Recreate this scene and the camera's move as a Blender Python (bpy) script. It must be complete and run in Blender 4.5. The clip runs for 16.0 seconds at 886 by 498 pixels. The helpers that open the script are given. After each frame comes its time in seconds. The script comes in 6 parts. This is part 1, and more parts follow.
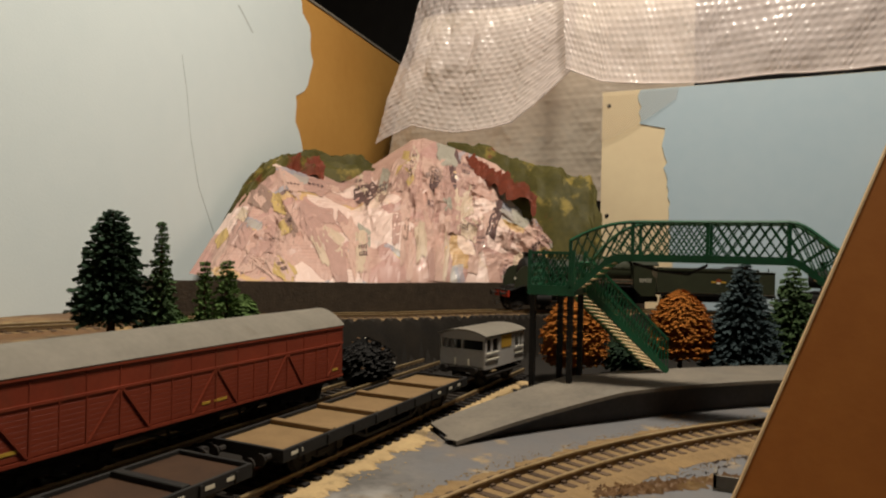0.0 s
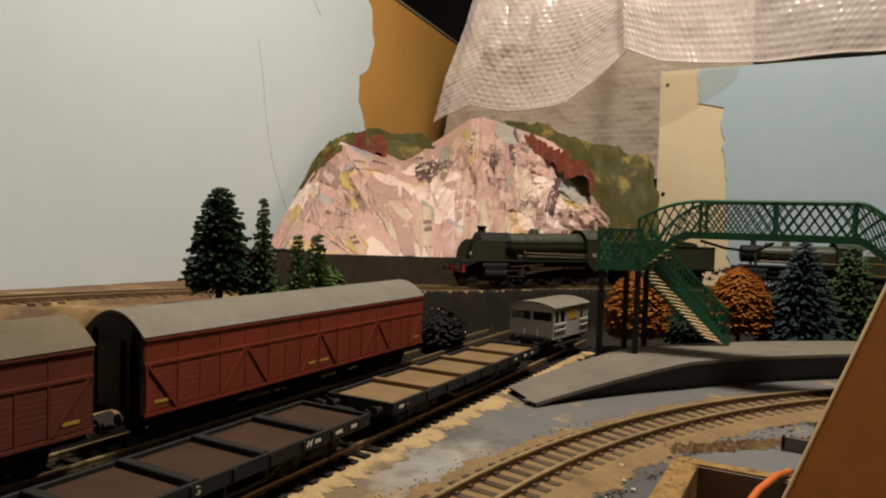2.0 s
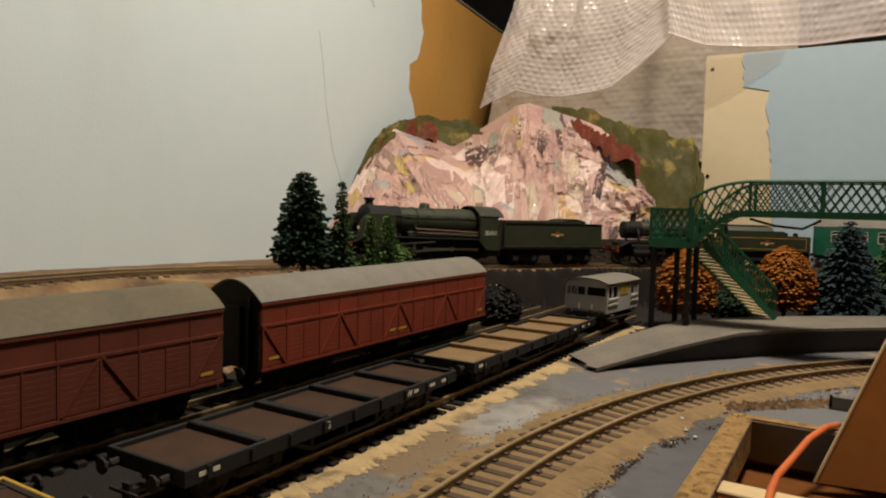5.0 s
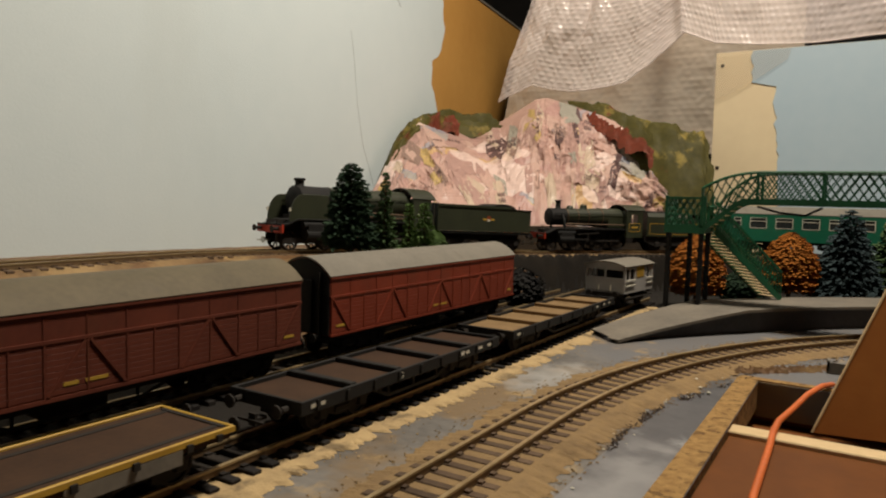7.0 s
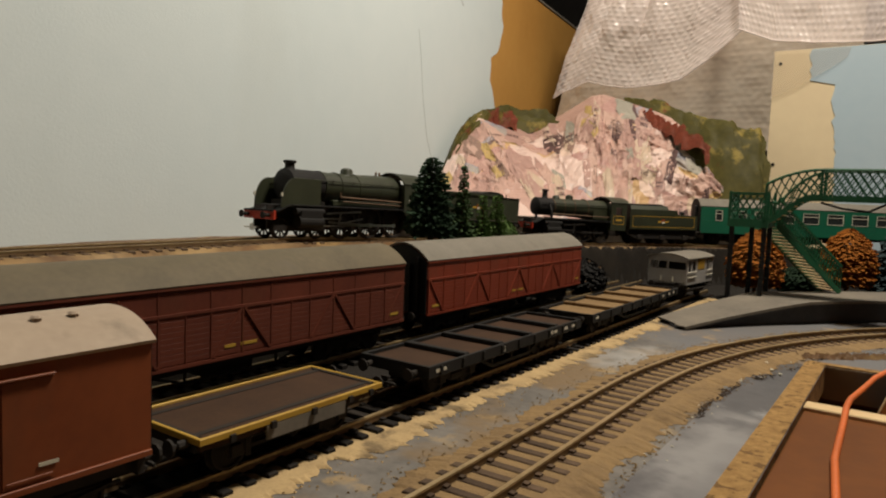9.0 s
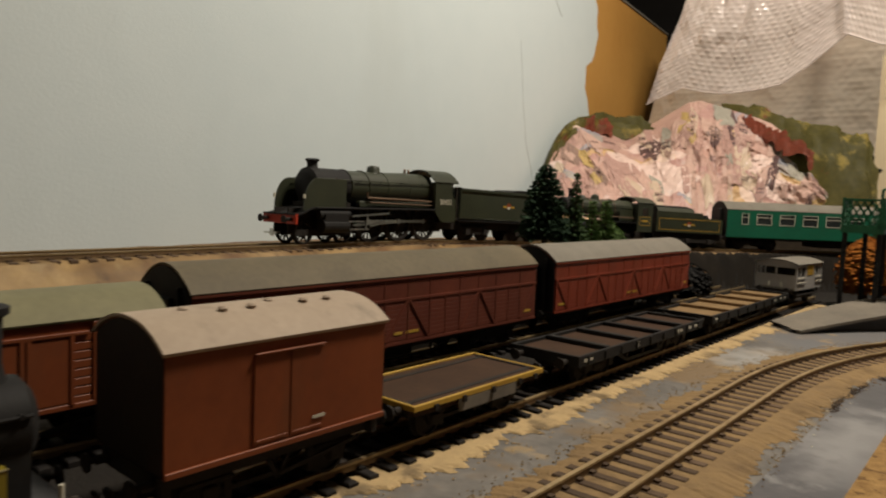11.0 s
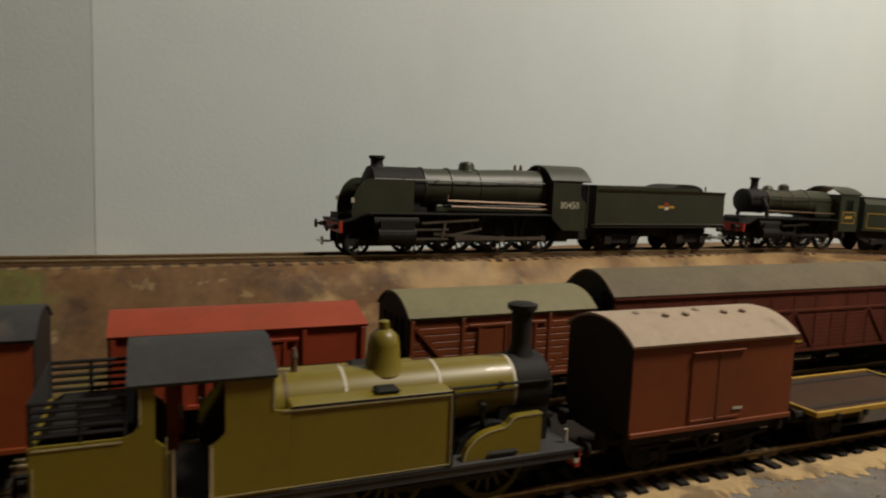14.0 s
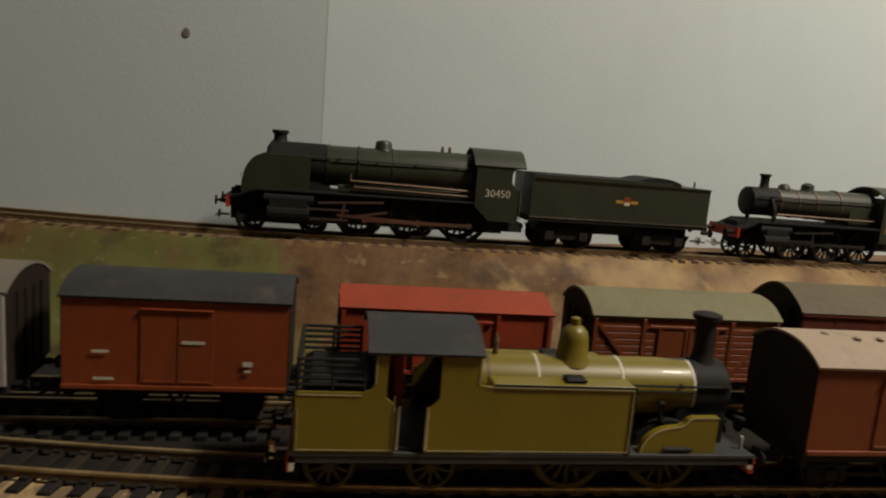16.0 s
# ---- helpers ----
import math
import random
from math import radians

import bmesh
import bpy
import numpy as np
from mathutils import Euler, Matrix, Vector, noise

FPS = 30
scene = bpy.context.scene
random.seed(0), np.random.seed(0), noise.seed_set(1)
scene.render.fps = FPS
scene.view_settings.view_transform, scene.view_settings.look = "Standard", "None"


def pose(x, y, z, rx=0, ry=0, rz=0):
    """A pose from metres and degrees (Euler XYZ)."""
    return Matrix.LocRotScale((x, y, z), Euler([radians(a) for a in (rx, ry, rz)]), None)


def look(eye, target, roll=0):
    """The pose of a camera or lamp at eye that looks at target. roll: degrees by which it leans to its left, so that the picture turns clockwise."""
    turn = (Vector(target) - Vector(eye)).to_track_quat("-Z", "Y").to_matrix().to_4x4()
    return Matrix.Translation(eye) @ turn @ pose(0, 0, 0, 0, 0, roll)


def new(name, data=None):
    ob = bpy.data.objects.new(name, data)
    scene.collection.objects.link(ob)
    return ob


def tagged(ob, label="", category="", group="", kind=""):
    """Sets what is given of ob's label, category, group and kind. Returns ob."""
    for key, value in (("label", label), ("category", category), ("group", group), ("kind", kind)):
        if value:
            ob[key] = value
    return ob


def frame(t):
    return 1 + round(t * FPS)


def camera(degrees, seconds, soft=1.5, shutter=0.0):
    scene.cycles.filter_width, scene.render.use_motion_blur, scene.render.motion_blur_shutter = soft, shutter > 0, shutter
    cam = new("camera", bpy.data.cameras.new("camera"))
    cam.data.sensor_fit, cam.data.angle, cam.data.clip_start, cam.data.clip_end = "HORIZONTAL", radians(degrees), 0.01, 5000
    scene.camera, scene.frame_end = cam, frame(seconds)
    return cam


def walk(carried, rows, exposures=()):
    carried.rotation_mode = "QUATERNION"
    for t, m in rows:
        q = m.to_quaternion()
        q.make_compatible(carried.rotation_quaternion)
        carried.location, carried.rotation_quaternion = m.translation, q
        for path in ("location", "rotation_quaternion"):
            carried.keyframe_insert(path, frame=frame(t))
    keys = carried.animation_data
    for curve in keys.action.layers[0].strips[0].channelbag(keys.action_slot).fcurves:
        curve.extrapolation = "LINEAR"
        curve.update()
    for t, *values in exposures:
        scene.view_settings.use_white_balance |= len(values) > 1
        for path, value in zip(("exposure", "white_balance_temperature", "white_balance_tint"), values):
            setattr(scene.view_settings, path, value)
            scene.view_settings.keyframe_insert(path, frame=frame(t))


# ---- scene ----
cam = camera(65.9, 16.0, 2.1, 0.4)
# seconds, eye x y z in metres, yaw, pitch, lean in degrees
ROWS = [
    (0, -0.0059, 0.0030, 0.0934, 25.47, 0.04, 1.28),
    (0.5, -0.0069, -0.0040, 0.0925, 26.59, -1.09, -0.17),
    (1, -0.0105, -0.0146, 0.0932, 27.52, -2.12, -0.01),
    (1.5, -0.0121, -0.0231, 0.0917, 28.00, -2.20, 1.41),
    (2, -0.0150, -0.0315, 0.0931, 28.56, -2.08, 1.76),
    (2.5, -0.0157, -0.0400, 0.0932, 29.16, -2.28, 1.73),
    (3, -0.0180, -0.0497, 0.0925, 29.85, -2.53, 1.62),
    (3.5, -0.0207, -0.0560, 0.0907, 30.58, -2.81, 1.60),
    (4, -0.0225, -0.0602, 0.0905, 31.00, -2.97, 1.67),
    (6.5, -0.0059, -0.1009, 0.0861, 31.36, -3.86, 1.22),
    (7, -0.0109, -0.1169, 0.0859, 31.66, -4.01, 1.54),
    (7.5, -0.0175, -0.1285, 0.0866, 32.62, -4.10, 2.03),
    (8, -0.0179, -0.1418, 0.0837, 33.52, -4.23, 2.40),
    (10.5, -0.0254, -0.1866, 0.0847, 36.96, -4.97, 1.32),
    (11, -0.0281, -0.2030, 0.0829, 40.38, -4.45, 2.37),
    (11.5, -0.0262, -0.2157, 0.0823, 44.87, -4.83, 1.93),
    (12, -0.0267, -0.2252, 0.0880, 49.13, -5.25, 0.76),
    (12.5, -0.0207, -0.2311, 0.0878, 54.07, -5.27, 0.53),
    (13, -0.0179, -0.2388, 0.0922, 57.27, -5.05, 0.37),
    (13.5, -0.0099, -0.2454, 0.0941, 60.56, -5.27, 1.75),
    (14, -0.0089, -0.2606, 0.0951, 66.67, -6.40, 2.19),
    (14.5, -0.0040, -0.2678, 0.0934, 71.16, -7.31, 3.00),
    (15, -0.0042, -0.2693, 0.0922, 74.97, -8.01, 3.24),
    (15.5, 0.0065, -0.2663, 0.1023, 77.54, -8.29, 3.27),
    (16, 0.0105, -0.2767, 0.1041, 80.65, -8.99, 4.70),
]


def aim(x, y, z, yaw, pitch, lean):
    a, b = radians(yaw), radians(pitch)
    return look((x, y, z), (x - math.sin(a) * math.cos(b), y + math.cos(a) * math.cos(b), z + math.sin(b)), lean)


walk(cam, [(t, aim(*row)) for t, *row in ROWS], [(0, 0.0), (16, 0.0)])

# ---- light: one warm ceiling lamp over the far side of the layout, the bounce of a closed room, and an added weak fill ----
world = bpy.data.worlds.new("world")
scene.world = world
world.use_nodes = True
world.node_tree.nodes["Background"].inputs[0].default_value = (0.9, 0.85, 0.75, 1)
world.node_tree.nodes["Background"].inputs[1].default_value = 0.0


def lamp(name, at, to, size, watts, colour):
    data = bpy.data.lights.new(name, "AREA")
    data.energy, data.size, data.color = watts, size, colour
    ob = new(name, data)
    ob.matrix_world = look(at, to)
    return ob


lamp("ceiling_lamp", (0.03, 0.35, 0.90), (-0.2, 0.15, 0), 0.13, 11.6, (1.0, 0.90, 0.76))
# added fill from the viewer's side, lifts the ambient; not a lamp of the room
lamp("added_fill_light", (0.5, -0.7, 1.3), (-0.2, 0.1, 0), 0.4, 0.2, (1.0, 0.9, 0.78))

# ---- materials ----
def material(name, colour, rough=0.6, metal=0.0, second=None, scale=40.0, amount=0.5, bump=0.0, bump_scale=400.0, coat=0.0, random_shift=0.0):
    """A surface with two scales of colour variation and fine relief; scales in 1/m."""
    m = bpy.data.materials.new(name)
    m.use_nodes = True
    n, l = m.node_tree.nodes, m.node_tree.links
    p = n["Principled BSDF"]
    p.inputs["Roughness"].default_value, p.inputs["Metallic"].default_value = rough, metal
    p.inputs["Coat Weight"].default_value = coat
    if rough >= 0.5 and not metal:
        p.inputs["Specular IOR Level"].default_value = 0.16 if rough >= 0.55 else 0.28
    c2 = second or tuple(v * 0.7 for v in colour)
    tc = n.new("ShaderNodeTexCoord")
    big = n.new("ShaderNodeTexNoise")
    big.inputs["Scale"].default_value, big.inputs["Detail"].default_value = scale, 6
    fine = n.new("ShaderNodeTexNoise")
    fine.inputs["Scale"].default_value, fine.inputs["Detail"].default_value = scale * 9, 3
    l.new(tc.outputs["Object"], big.inputs["Vector"])
    l.new(tc.outputs["Object"], fine.inputs["Vector"])
    add = n.new("ShaderNodeMath")
    add.operation = "MULTIPLY_ADD"
    add.inputs[1].default_value, add.inputs[2].default_value = 0.35, 0.0
    l.new(fine.outputs["Fac"], add.inputs[0])
    mix = n.new("ShaderNodeMath")
    mix.operation = "MULTIPLY_ADD"
    mix.inputs[1].default_value = 0.65
    l.new(big.outputs["Fac"], mix.inputs[0])
    l.new(add.outputs[0], mix.inputs[2])
    ramp = n.new("ShaderNodeValToRGB")
    ramp.color_ramp.elements[0].position, ramp.color_ramp.elements[1].position = 0.5 - amount * 0.3, 0.5 + amount * 0.3
    ramp.color_ramp.elements[0].color, ramp.color_ramp.elements[1].color = (*c2, 1), (*colour, 1)
    l.new(mix.outputs[0], ramp.inputs[0])
    out = ramp.outputs[0]
    if random_shift:
        info, hsv = n.new("ShaderNodeObjectInfo"), n.new("ShaderNodeHueSaturation")
        sh = n.new("ShaderNodeMapRange")
        sh.inputs[3].default_value, sh.inputs[4].default_value = 1 - random_shift, 1 + random_shift
        l.new(info.outputs["Random"], sh.inputs[0])
        l.new(sh.outputs[0], hsv.inputs["Value"])
        l.new(out, hsv.inputs["Color"])
        out = hsv.outputs[0]
    l.new(out, p.inputs["Base Color"])
    if bump:
        b, t = n.new("ShaderNodeBump"), n.new("ShaderNodeTexNoise")
        t.inputs["Scale"].default_value, t.inputs["Detail"].default_value = bump_scale, 5
        b.inputs["Strength"].default_value, b.inputs["Distance"].default_value = bump, 0.0006
        l.new(tc.outputs["Object"], t.inputs["Vector"])
        l.new(t.outputs["Fac"], b.inputs["Height"])
        l.new(b.outputs[0], p.inputs["Normal"])
    return m


M = {}
M["sky"] = material("sky_paint", (0.60, 0.66, 0.66), 0.75, second=(0.54, 0.61, 0.62), scale=5, amount=1.0, bump=0.15, bump_scale=500)
M["hardboard"] = material("bare_hardboard", (0.50, 0.27, 0.07), 0.6, second=(0.42, 0.21, 0.05), scale=9, amount=0.9)
M["cream"] = material("cream_primer", (0.80, 0.66, 0.43), 0.7, second=(0.74, 0.6, 0.39), scale=8)
M["blue"] = material("blue_paint", (0.46, 0.56, 0.62), 0.7, second=(0.42, 0.53, 0.6), scale=8)
M["dark"] = material("shade_black", (0.012, 0.011, 0.010), 0.8)
M["room"] = material("room_plaster", (0.55, 0.48, 0.38), 0.9, scale=3)
M["black"] = material("weathered_black", (0.020, 0.019, 0.017), 0.65, second=(0.014, 0.013, 0.013), scale=60, bump=0.2)
# near-black that carries the shade of the goods van ends
M["vanend"] = material("shaded_van_end", (0.026, 0.018, 0.014), 0.65, second=(0.016, 0.012, 0.010), scale=60, bump=0.2)
M["frame"] = material("underframe_black", (0.017, 0.015, 0.014), 0.75, second=(0.032, 0.026, 0.021), scale=90, amount=0.8)
M["rail"] = material("nickel_rail", (0.46, 0.34, 0.18), 0.4, 0.55, second=(0.27, 0.19, 0.09), scale=60)
M["railside"] = material("rusty_rail", (0.20, 0.13, 0.06), 0.6, 0.3, second=(0.12, 0.07, 0.035), scale=80)
M["sleeper"] = material("brown_sleeper", (0.11, 0.072, 0.045), 0.8, second=(0.06, 0.04, 0.026), scale=120, random_shift=0.25)
M["sleeper_dark"] = material("black_sleeper", (0.016, 0.014, 0.013), 0.8, second=(0.032, 0.025, 0.019), scale=120, random_shift=0.3)
M["crimson"] = material("crimson_van_paint", (0.2, 0.036, 0.016), 0.5, second=(0.15, 0.026, 0.012), scale=50, bump=0.1)
M["crimson_old"] = material("faded_maroon_paint", (0.135, 0.036, 0.02), 0.6, second=(0.095, 0.026, 0.016), scale=45, bump=0.12)
M["bauxite"] = material("bauxite_paint", (0.205, 0.054, 0.017), 0.5, second=(0.16, 0.041, 0.014), scale=45, bump=0.08)
M["orange"] = material("orange_bauxite_paint", (0.255, 0.056, 0.016), 0.5, second=(0.2, 0.043, 0.013), scale=45, bump=0.08)
M["red"] = material("red_oxide_paint", (0.32, 0.052, 0.02), 0.5, second=(0.24, 0.04, 0.016), scale=45)
M["roofgrey"] = material("roof_grey", (0.200, 0.181, 0.148), 0.65, second=(0.155, 0.141, 0.115), scale=40)
M["roofpale"] = material("pale_roof_grey", (0.39, 0.31, 0.23), 0.6, second=(0.32, 0.25, 0.185), scale=45)
M["roofolive"] = material("olive_roof_grey", (0.14, 0.114, 0.072), 0.65, second=(0.10, 0.083, 0.055), scale=45)
M["roofsage"] = material("sage_roof_grey", (0.20, 0.185, 0.105), 0.65, second=(0.155, 0.143, 0.083), scale=45)
M["roofdark"] = material("slate_roof_grey", (0.053, 0.053, 0.053), 0.6, second=(0.037, 0.037, 0.038), scale=50)
M["grey"] = material("wagon_grey", (0.38, 0.36, 0.33), 0.55, second=(0.31, 0.29, 0.27), scale=50)
M["deck"] = material("brown_wagon_deck", (0.054, 0.028, 0.015), 0.75, second=(0.036, 0.019, 0.011), scale=70)
M["decklight"] = material("tan_wagon_deck", (0.212, 0.136, 0.064), 0.75, second=(0.162, 0.102, 0.047), scale=70)
M["yellow"] = material("yellow_edge_paint", (0.450, 0.279, 0.041), 0.5, second=(0.360, 0.207, 0.027), scale=60)
M["olive"] = material("olive_green_livery", (0.195, 0.150, 0.012), 0.42, second=(0.165, 0.126, 0.011), scale=40, coat=0.1)
M["olivedirty"] = material("dirty_olive_wheel", (0.085, 0.068, 0.012), 0.6, second=(0.035, 0.03, 0.012), scale=160, amount=0.8)
M["lining"] = material("cream_lining", (0.42, 0.37, 0.20), 0.5)
M["cabred"] = material("cab_interior_red", (0.20, 0.045, 0.018), 0.6)
M["white"] = material("white_lining", (0.62, 0.58, 0.46), 0.5)
M["locogreen"] = material("brunswick_green", (0.030, 0.034, 0.016), 0.47, second=(0.020, 0.023, 0.011), scale=50, bump=0.06)
M["coachgreen"] = material("malachite_green", (0.010, 0.115, 0.062), 0.35, second=(0.008, 0.09, 0.05), scale=40, coat=0.2)
M["bridgegreen"] = material("footbridge_green", (0.010, 0.105, 0.045), 0.4, second=(0.007, 0.07, 0.03), scale=60)
M["steel"] = material("bright_steel", (0.55, 0.53, 0.48), 0.28, 1.0)
M["redpaint"] = material("buffer_beam_red", (0.45, 0.045, 0.02), 0.5)
M["copper"] = material("dull_copper_pipe", (0.16, 0.10, 0.06), 0.5, 0.4)
M["scuffgrey"] = material("grey_scuff", (0.545, 0.60, 0.60), 0.8)
M["glass"] = material("dark_glazing", (0.03, 0.035, 0.035), 0.08)
M["cardboard"] = material("brown_card", (0.34, 0.13, 0.028), 0.7, second=(0.28, 0.10, 0.022), scale=12, bump=0.1)
M["wood"] = material("pale_softwood", (0.62, 0.46, 0.26), 0.65, second=(0.5, 0.36, 0.19), scale=30)
M["tray"] = material("dark_varnish", (0.15, 0.05, 0.010), 0.56, second=(0.10, 0.033, 0.007), scale=15)
M["chip"] = material("chipboard_edge", (0.36, 0.22, 0.08), 0.85, second=(0.16, 0.085, 0.03), scale=260, amount=0.7, bump=0.6)
M["platform"] = material("platform_grey", (0.19, 0.165, 0.13), 0.75, second=(0.13, 0.115, 0.095), scale=40, bump=0.2)
M["platface"] = material("platform_face_slate", (0.085, 0.083, 0.085), 0.7, second=(0.06, 0.06, 0.063), scale=40)
M["cable"] = material("orange_cable", (0.62, 0.14, 0.03), 0.45)
M["fir"] = material("fir_green", (0.030, 0.055, 0.028), 0.9, second=(0.016, 0.032, 0.02), scale=150, random_shift=0.2)
M["firlight"] = material("light_fir_green", (0.13, 0.20, 0.06), 0.9, second=(0.065, 0.115, 0.035), scale=150)
M["firmid"] = material("mid_fir_green", (0.07, 0.115, 0.045), 0.9, second=(0.035, 0.062, 0.026), scale=150)
M["firblue"] = material("blue_fir", (0.045, 0.065, 0.068), 0.9, second=(0.028, 0.042, 0.045), scale=150)
M["rust"] = material("russet_foliage", (0.38, 0.135, 0.022), 0.9, second=(0.24, 0.08, 0.014), scale=150)
M["ballast"] = material("tan_ballast", (0.29, 0.19, 0.085), 0.9, second=(0.15, 0.10, 0.055), scale=30, amount=0.9, bump=0.8, bump_scale=900)
M["sawdust"] = material("sawdust", (0.50, 0.36, 0.18), 0.95, second=(0.31, 0.22, 0.115), scale=110, amount=0.8, bump=0.7, bump_scale=1200)
M["sawdust_pale"] = material("sawdust_grain", (0.50, 0.36, 0.18), 0.95, second=(0.38, 0.26, 0.13), scale=200)
M["ballast_pale"] = material("ballast_grain", (0.30, 0.20, 0.09), 0.95, second=(0.22, 0.15, 0.075), scale=200)
M["grit"] = material("dark_grit", (0.085, 0.06, 0.045), 0.95, second=(0.04, 0.03, 0.025), scale=200)
M["yard"] = material("grey_yard_paint", (0.235, 0.215, 0.19), 0.55, second=(0.07, 0.067, 0.063), scale=24, amount=0.75, bump=0.25, bump_scale=300)
M["road"] = material("slate_road_paint", (0.115, 0.112, 0.115), 0.45, second=(0.042, 0.043, 0.048), scale=20, amount=0.9, bump=0.2, bump_scale=250)
M["dirt"] = material("black_ballast", (0.020, 0.017, 0.014), 0.9, second=(0.016, 0.014, 0.012), scale=120, bump=0.8, bump_scale=900)
M["wallblack"] = material("black_retaining_wall", (0.013, 0.011, 0.009), 0.85, second=(0.022, 0.017, 0.012), scale=60, bump=0.5)
M["wallbrown"] = material("brown_retaining_wall", (0.058, 0.042, 0.028), 0.85, second=(0.026, 0.02, 0.014), scale=140, amount=0.8, bump=0.9, bump_scale=500)
M["hillgreen"] = material("olive_hill_paint", (0.11, 0.092, 0.022), 0.62, second=(0.04, 0.038, 0.012), scale=22, amount=0.8, bump=0.6, bump_scale=120)
M["hillred"] = material("red_brown_rock_paint", (0.24, 0.055, 0.030), 0.6, second=(0.12, 0.035, 0.02), scale=25)
M["trunk"] = material("trunk_brown", (0.085, 0.045, 0.022), 0.9)



def mixed(m, colour, mask, amount):
    """Lays a colour over a material's base colour where the mask is 1."""
    n, l = m.node_tree.nodes, m.node_tree.links
    p = n["Principled BSDF"]
    base = p.inputs["Base Color"].links[0].from_socket
    mul, mx = n.new("ShaderNodeMath"), n.new("ShaderNodeMixRGB")
    mul.operation, mul.inputs[1].default_value = "MULTIPLY", amount
    l.new(mask, mul.inputs[0])
    l.new(mul.outputs[0], mx.inputs[0])
    l.new(base, mx.inputs[1])
    mx.inputs[2].default_value = (*colour, 1)
    l.new(mx.outputs[0], p.inputs["Base Color"])


def patches(name, colour, scale, lo, hi, amount=1.0, stretch=(1, 1, 1)):
    """Stains and patches with a soft, torn outline."""
    m = M[name]
    n, l = m.node_tree.nodes, m.node_tree.links
    t, r, mp = n.new("ShaderNodeTexNoise"), n.new("ShaderNodeMapRange"), n.new("ShaderNodeMapping")
    mp.inputs["Scale"].default_value, mp.inputs["Location"].default_value = stretch, (scale * 0.37, lo * 5, hi)
    t.inputs["Scale"].default_value, t.inputs["Detail"].default_value, t.inputs["Roughness"].default_value = scale, 7, 0.62
    r.inputs[1].default_value, r.inputs[2].default_value = lo, hi
    l.new(n["Texture Coordinate"].outputs["Object"], mp.inputs[0])
    l.new(mp.outputs[0], t.inputs["Vector"])
    l.new(t.outputs["Fac"], r.inputs[0])
    mixed(m, colour, r.outputs[0], amount)


def zone(name, colour, x0, x1, y0, y1, soft, wander, scale, amount):
    """A painted zone of the ground between x0, x1 and y0, y1 (metres), with a wandering edge."""
    m = M[name]
    n, l = m.node_tree.nodes, m.node_tree.links
    t, sep = n.new("ShaderNodeTexNoise"), n.new("ShaderNodeSeparateXYZ")
    t.inputs["Scale"].default_value, t.inputs["Detail"].default_value = scale, 6
    l.new(n["Texture Coordinate"].outputs["Object"], t.inputs["Vector"])
    l.new(n["Texture Coordinate"].outputs["Object"], sep.inputs[0])
    total = None
    for axis, edge_, up in (("X", x0, 1), ("X", x1, 0), ("Y", y0, 1), ("Y", y1, 0)):
        add, r = n.new("ShaderNodeMath"), n.new("ShaderNodeMapRange")
        add.operation, add.inputs[1].default_value = "MULTIPLY_ADD", wander * (2 if axis == "Y" else 1)
        l.new(t.outputs["Fac"], add.inputs[0])
        l.new(sep.outputs[axis], add.inputs[2])
        mid = edge_ + wander * (2 if axis == "Y" else 1) * 0.5
        r.inputs[1].default_value, r.inputs[2].default_value = mid - soft, mid + soft
        r.inputs[3].default_value, r.inputs[4].default_value = (0, 1) if up else (1, 0)
        l.new(add.outputs[0], r.inputs[0])
        if total is None:
            total = r.outputs[0]
        else:
            mul = n.new("ShaderNodeMath")
            mul.operation = "MULTIPLY"
            l.new(total, mul.inputs[0])
            l.new(r.outputs[0], mul.inputs[1])
            total = mul.outputs[0]
    mixed(m, colour, total, amount)


M["slope"] = material("brown_plaster", (0.20, 0.108, 0.044), 0.55, second=(0.07, 0.04, 0.022), scale=20, amount=0.8, bump=0.7, bump_scale=200)
patches("slope", (0.40, 0.27, 0.11), 16, 0.56, 0.66, 0.7)
zone("slope", (0.44, 0.30, 0.13), -0.345, -0.29, -0.15, 0.19, 0.02, 0.14, 30, 0.65)
zone("slope", (0.105, 0.112, 0.032), -0.352, -0.26, -0.46, -0.30, 0.012, 0.12, 26, 0.9)
patches("slope", (0.055, 0.034, 0.022), 34, 0.55, 0.66, 0.75)
patches("slope", (0.30, 0.22, 0.11), 90, 0.60, 0.68, 0.5)
patches("yard", (0.20, 0.135, 0.07), 13, 0.50, 0.60, 0.8)
zone("yard", (0.135, 0.135, 0.14), -0.15, 0.30, 0.24, 0.50, 0.02, 0.12, 18, 0.85)
zone("yard", (0.50, 0.49, 0.46), -155.0 / 1000, -129.0 / 1000, 170.0 / 1000, 220.0 / 1000, 0.012, 0.05, 60, 0.4)
patches("yard", (0.62, 0.60, 0.55), 11, 0.64, 0.71, 0.75)
patches("yard", (0.40, 0.27, 0.11), 40, 0.58, 0.68, 0.7)
patches("road", (0.50, 0.50, 0.48), 15, 0.60, 0.70, 0.6)
zone("road", (0.36, 0.35, 0.34), -85.0 / 1000, -61.0 / 1000, 41.0 / 1000, 125.0 / 1000, 0.014, 0.06, 45, 0.6)
patches("road", (0.055, 0.055, 0.06), 19, 0.58, 0.68, 0.6)
patches("ballast", (0.10, 0.065, 0.035), 45, 0.56, 0.66, 0.6)
patches("sawdust", (0.15, 0.11, 0.065), 38, 0.52, 0.60, 0.85)
patches("chip", (0.07, 0.035, 0.014), 200, 0.55, 0.6, 0.7)
patches("platform", (0.20, 0.185, 0.155), 26, 0.56, 0.7, 0.6)
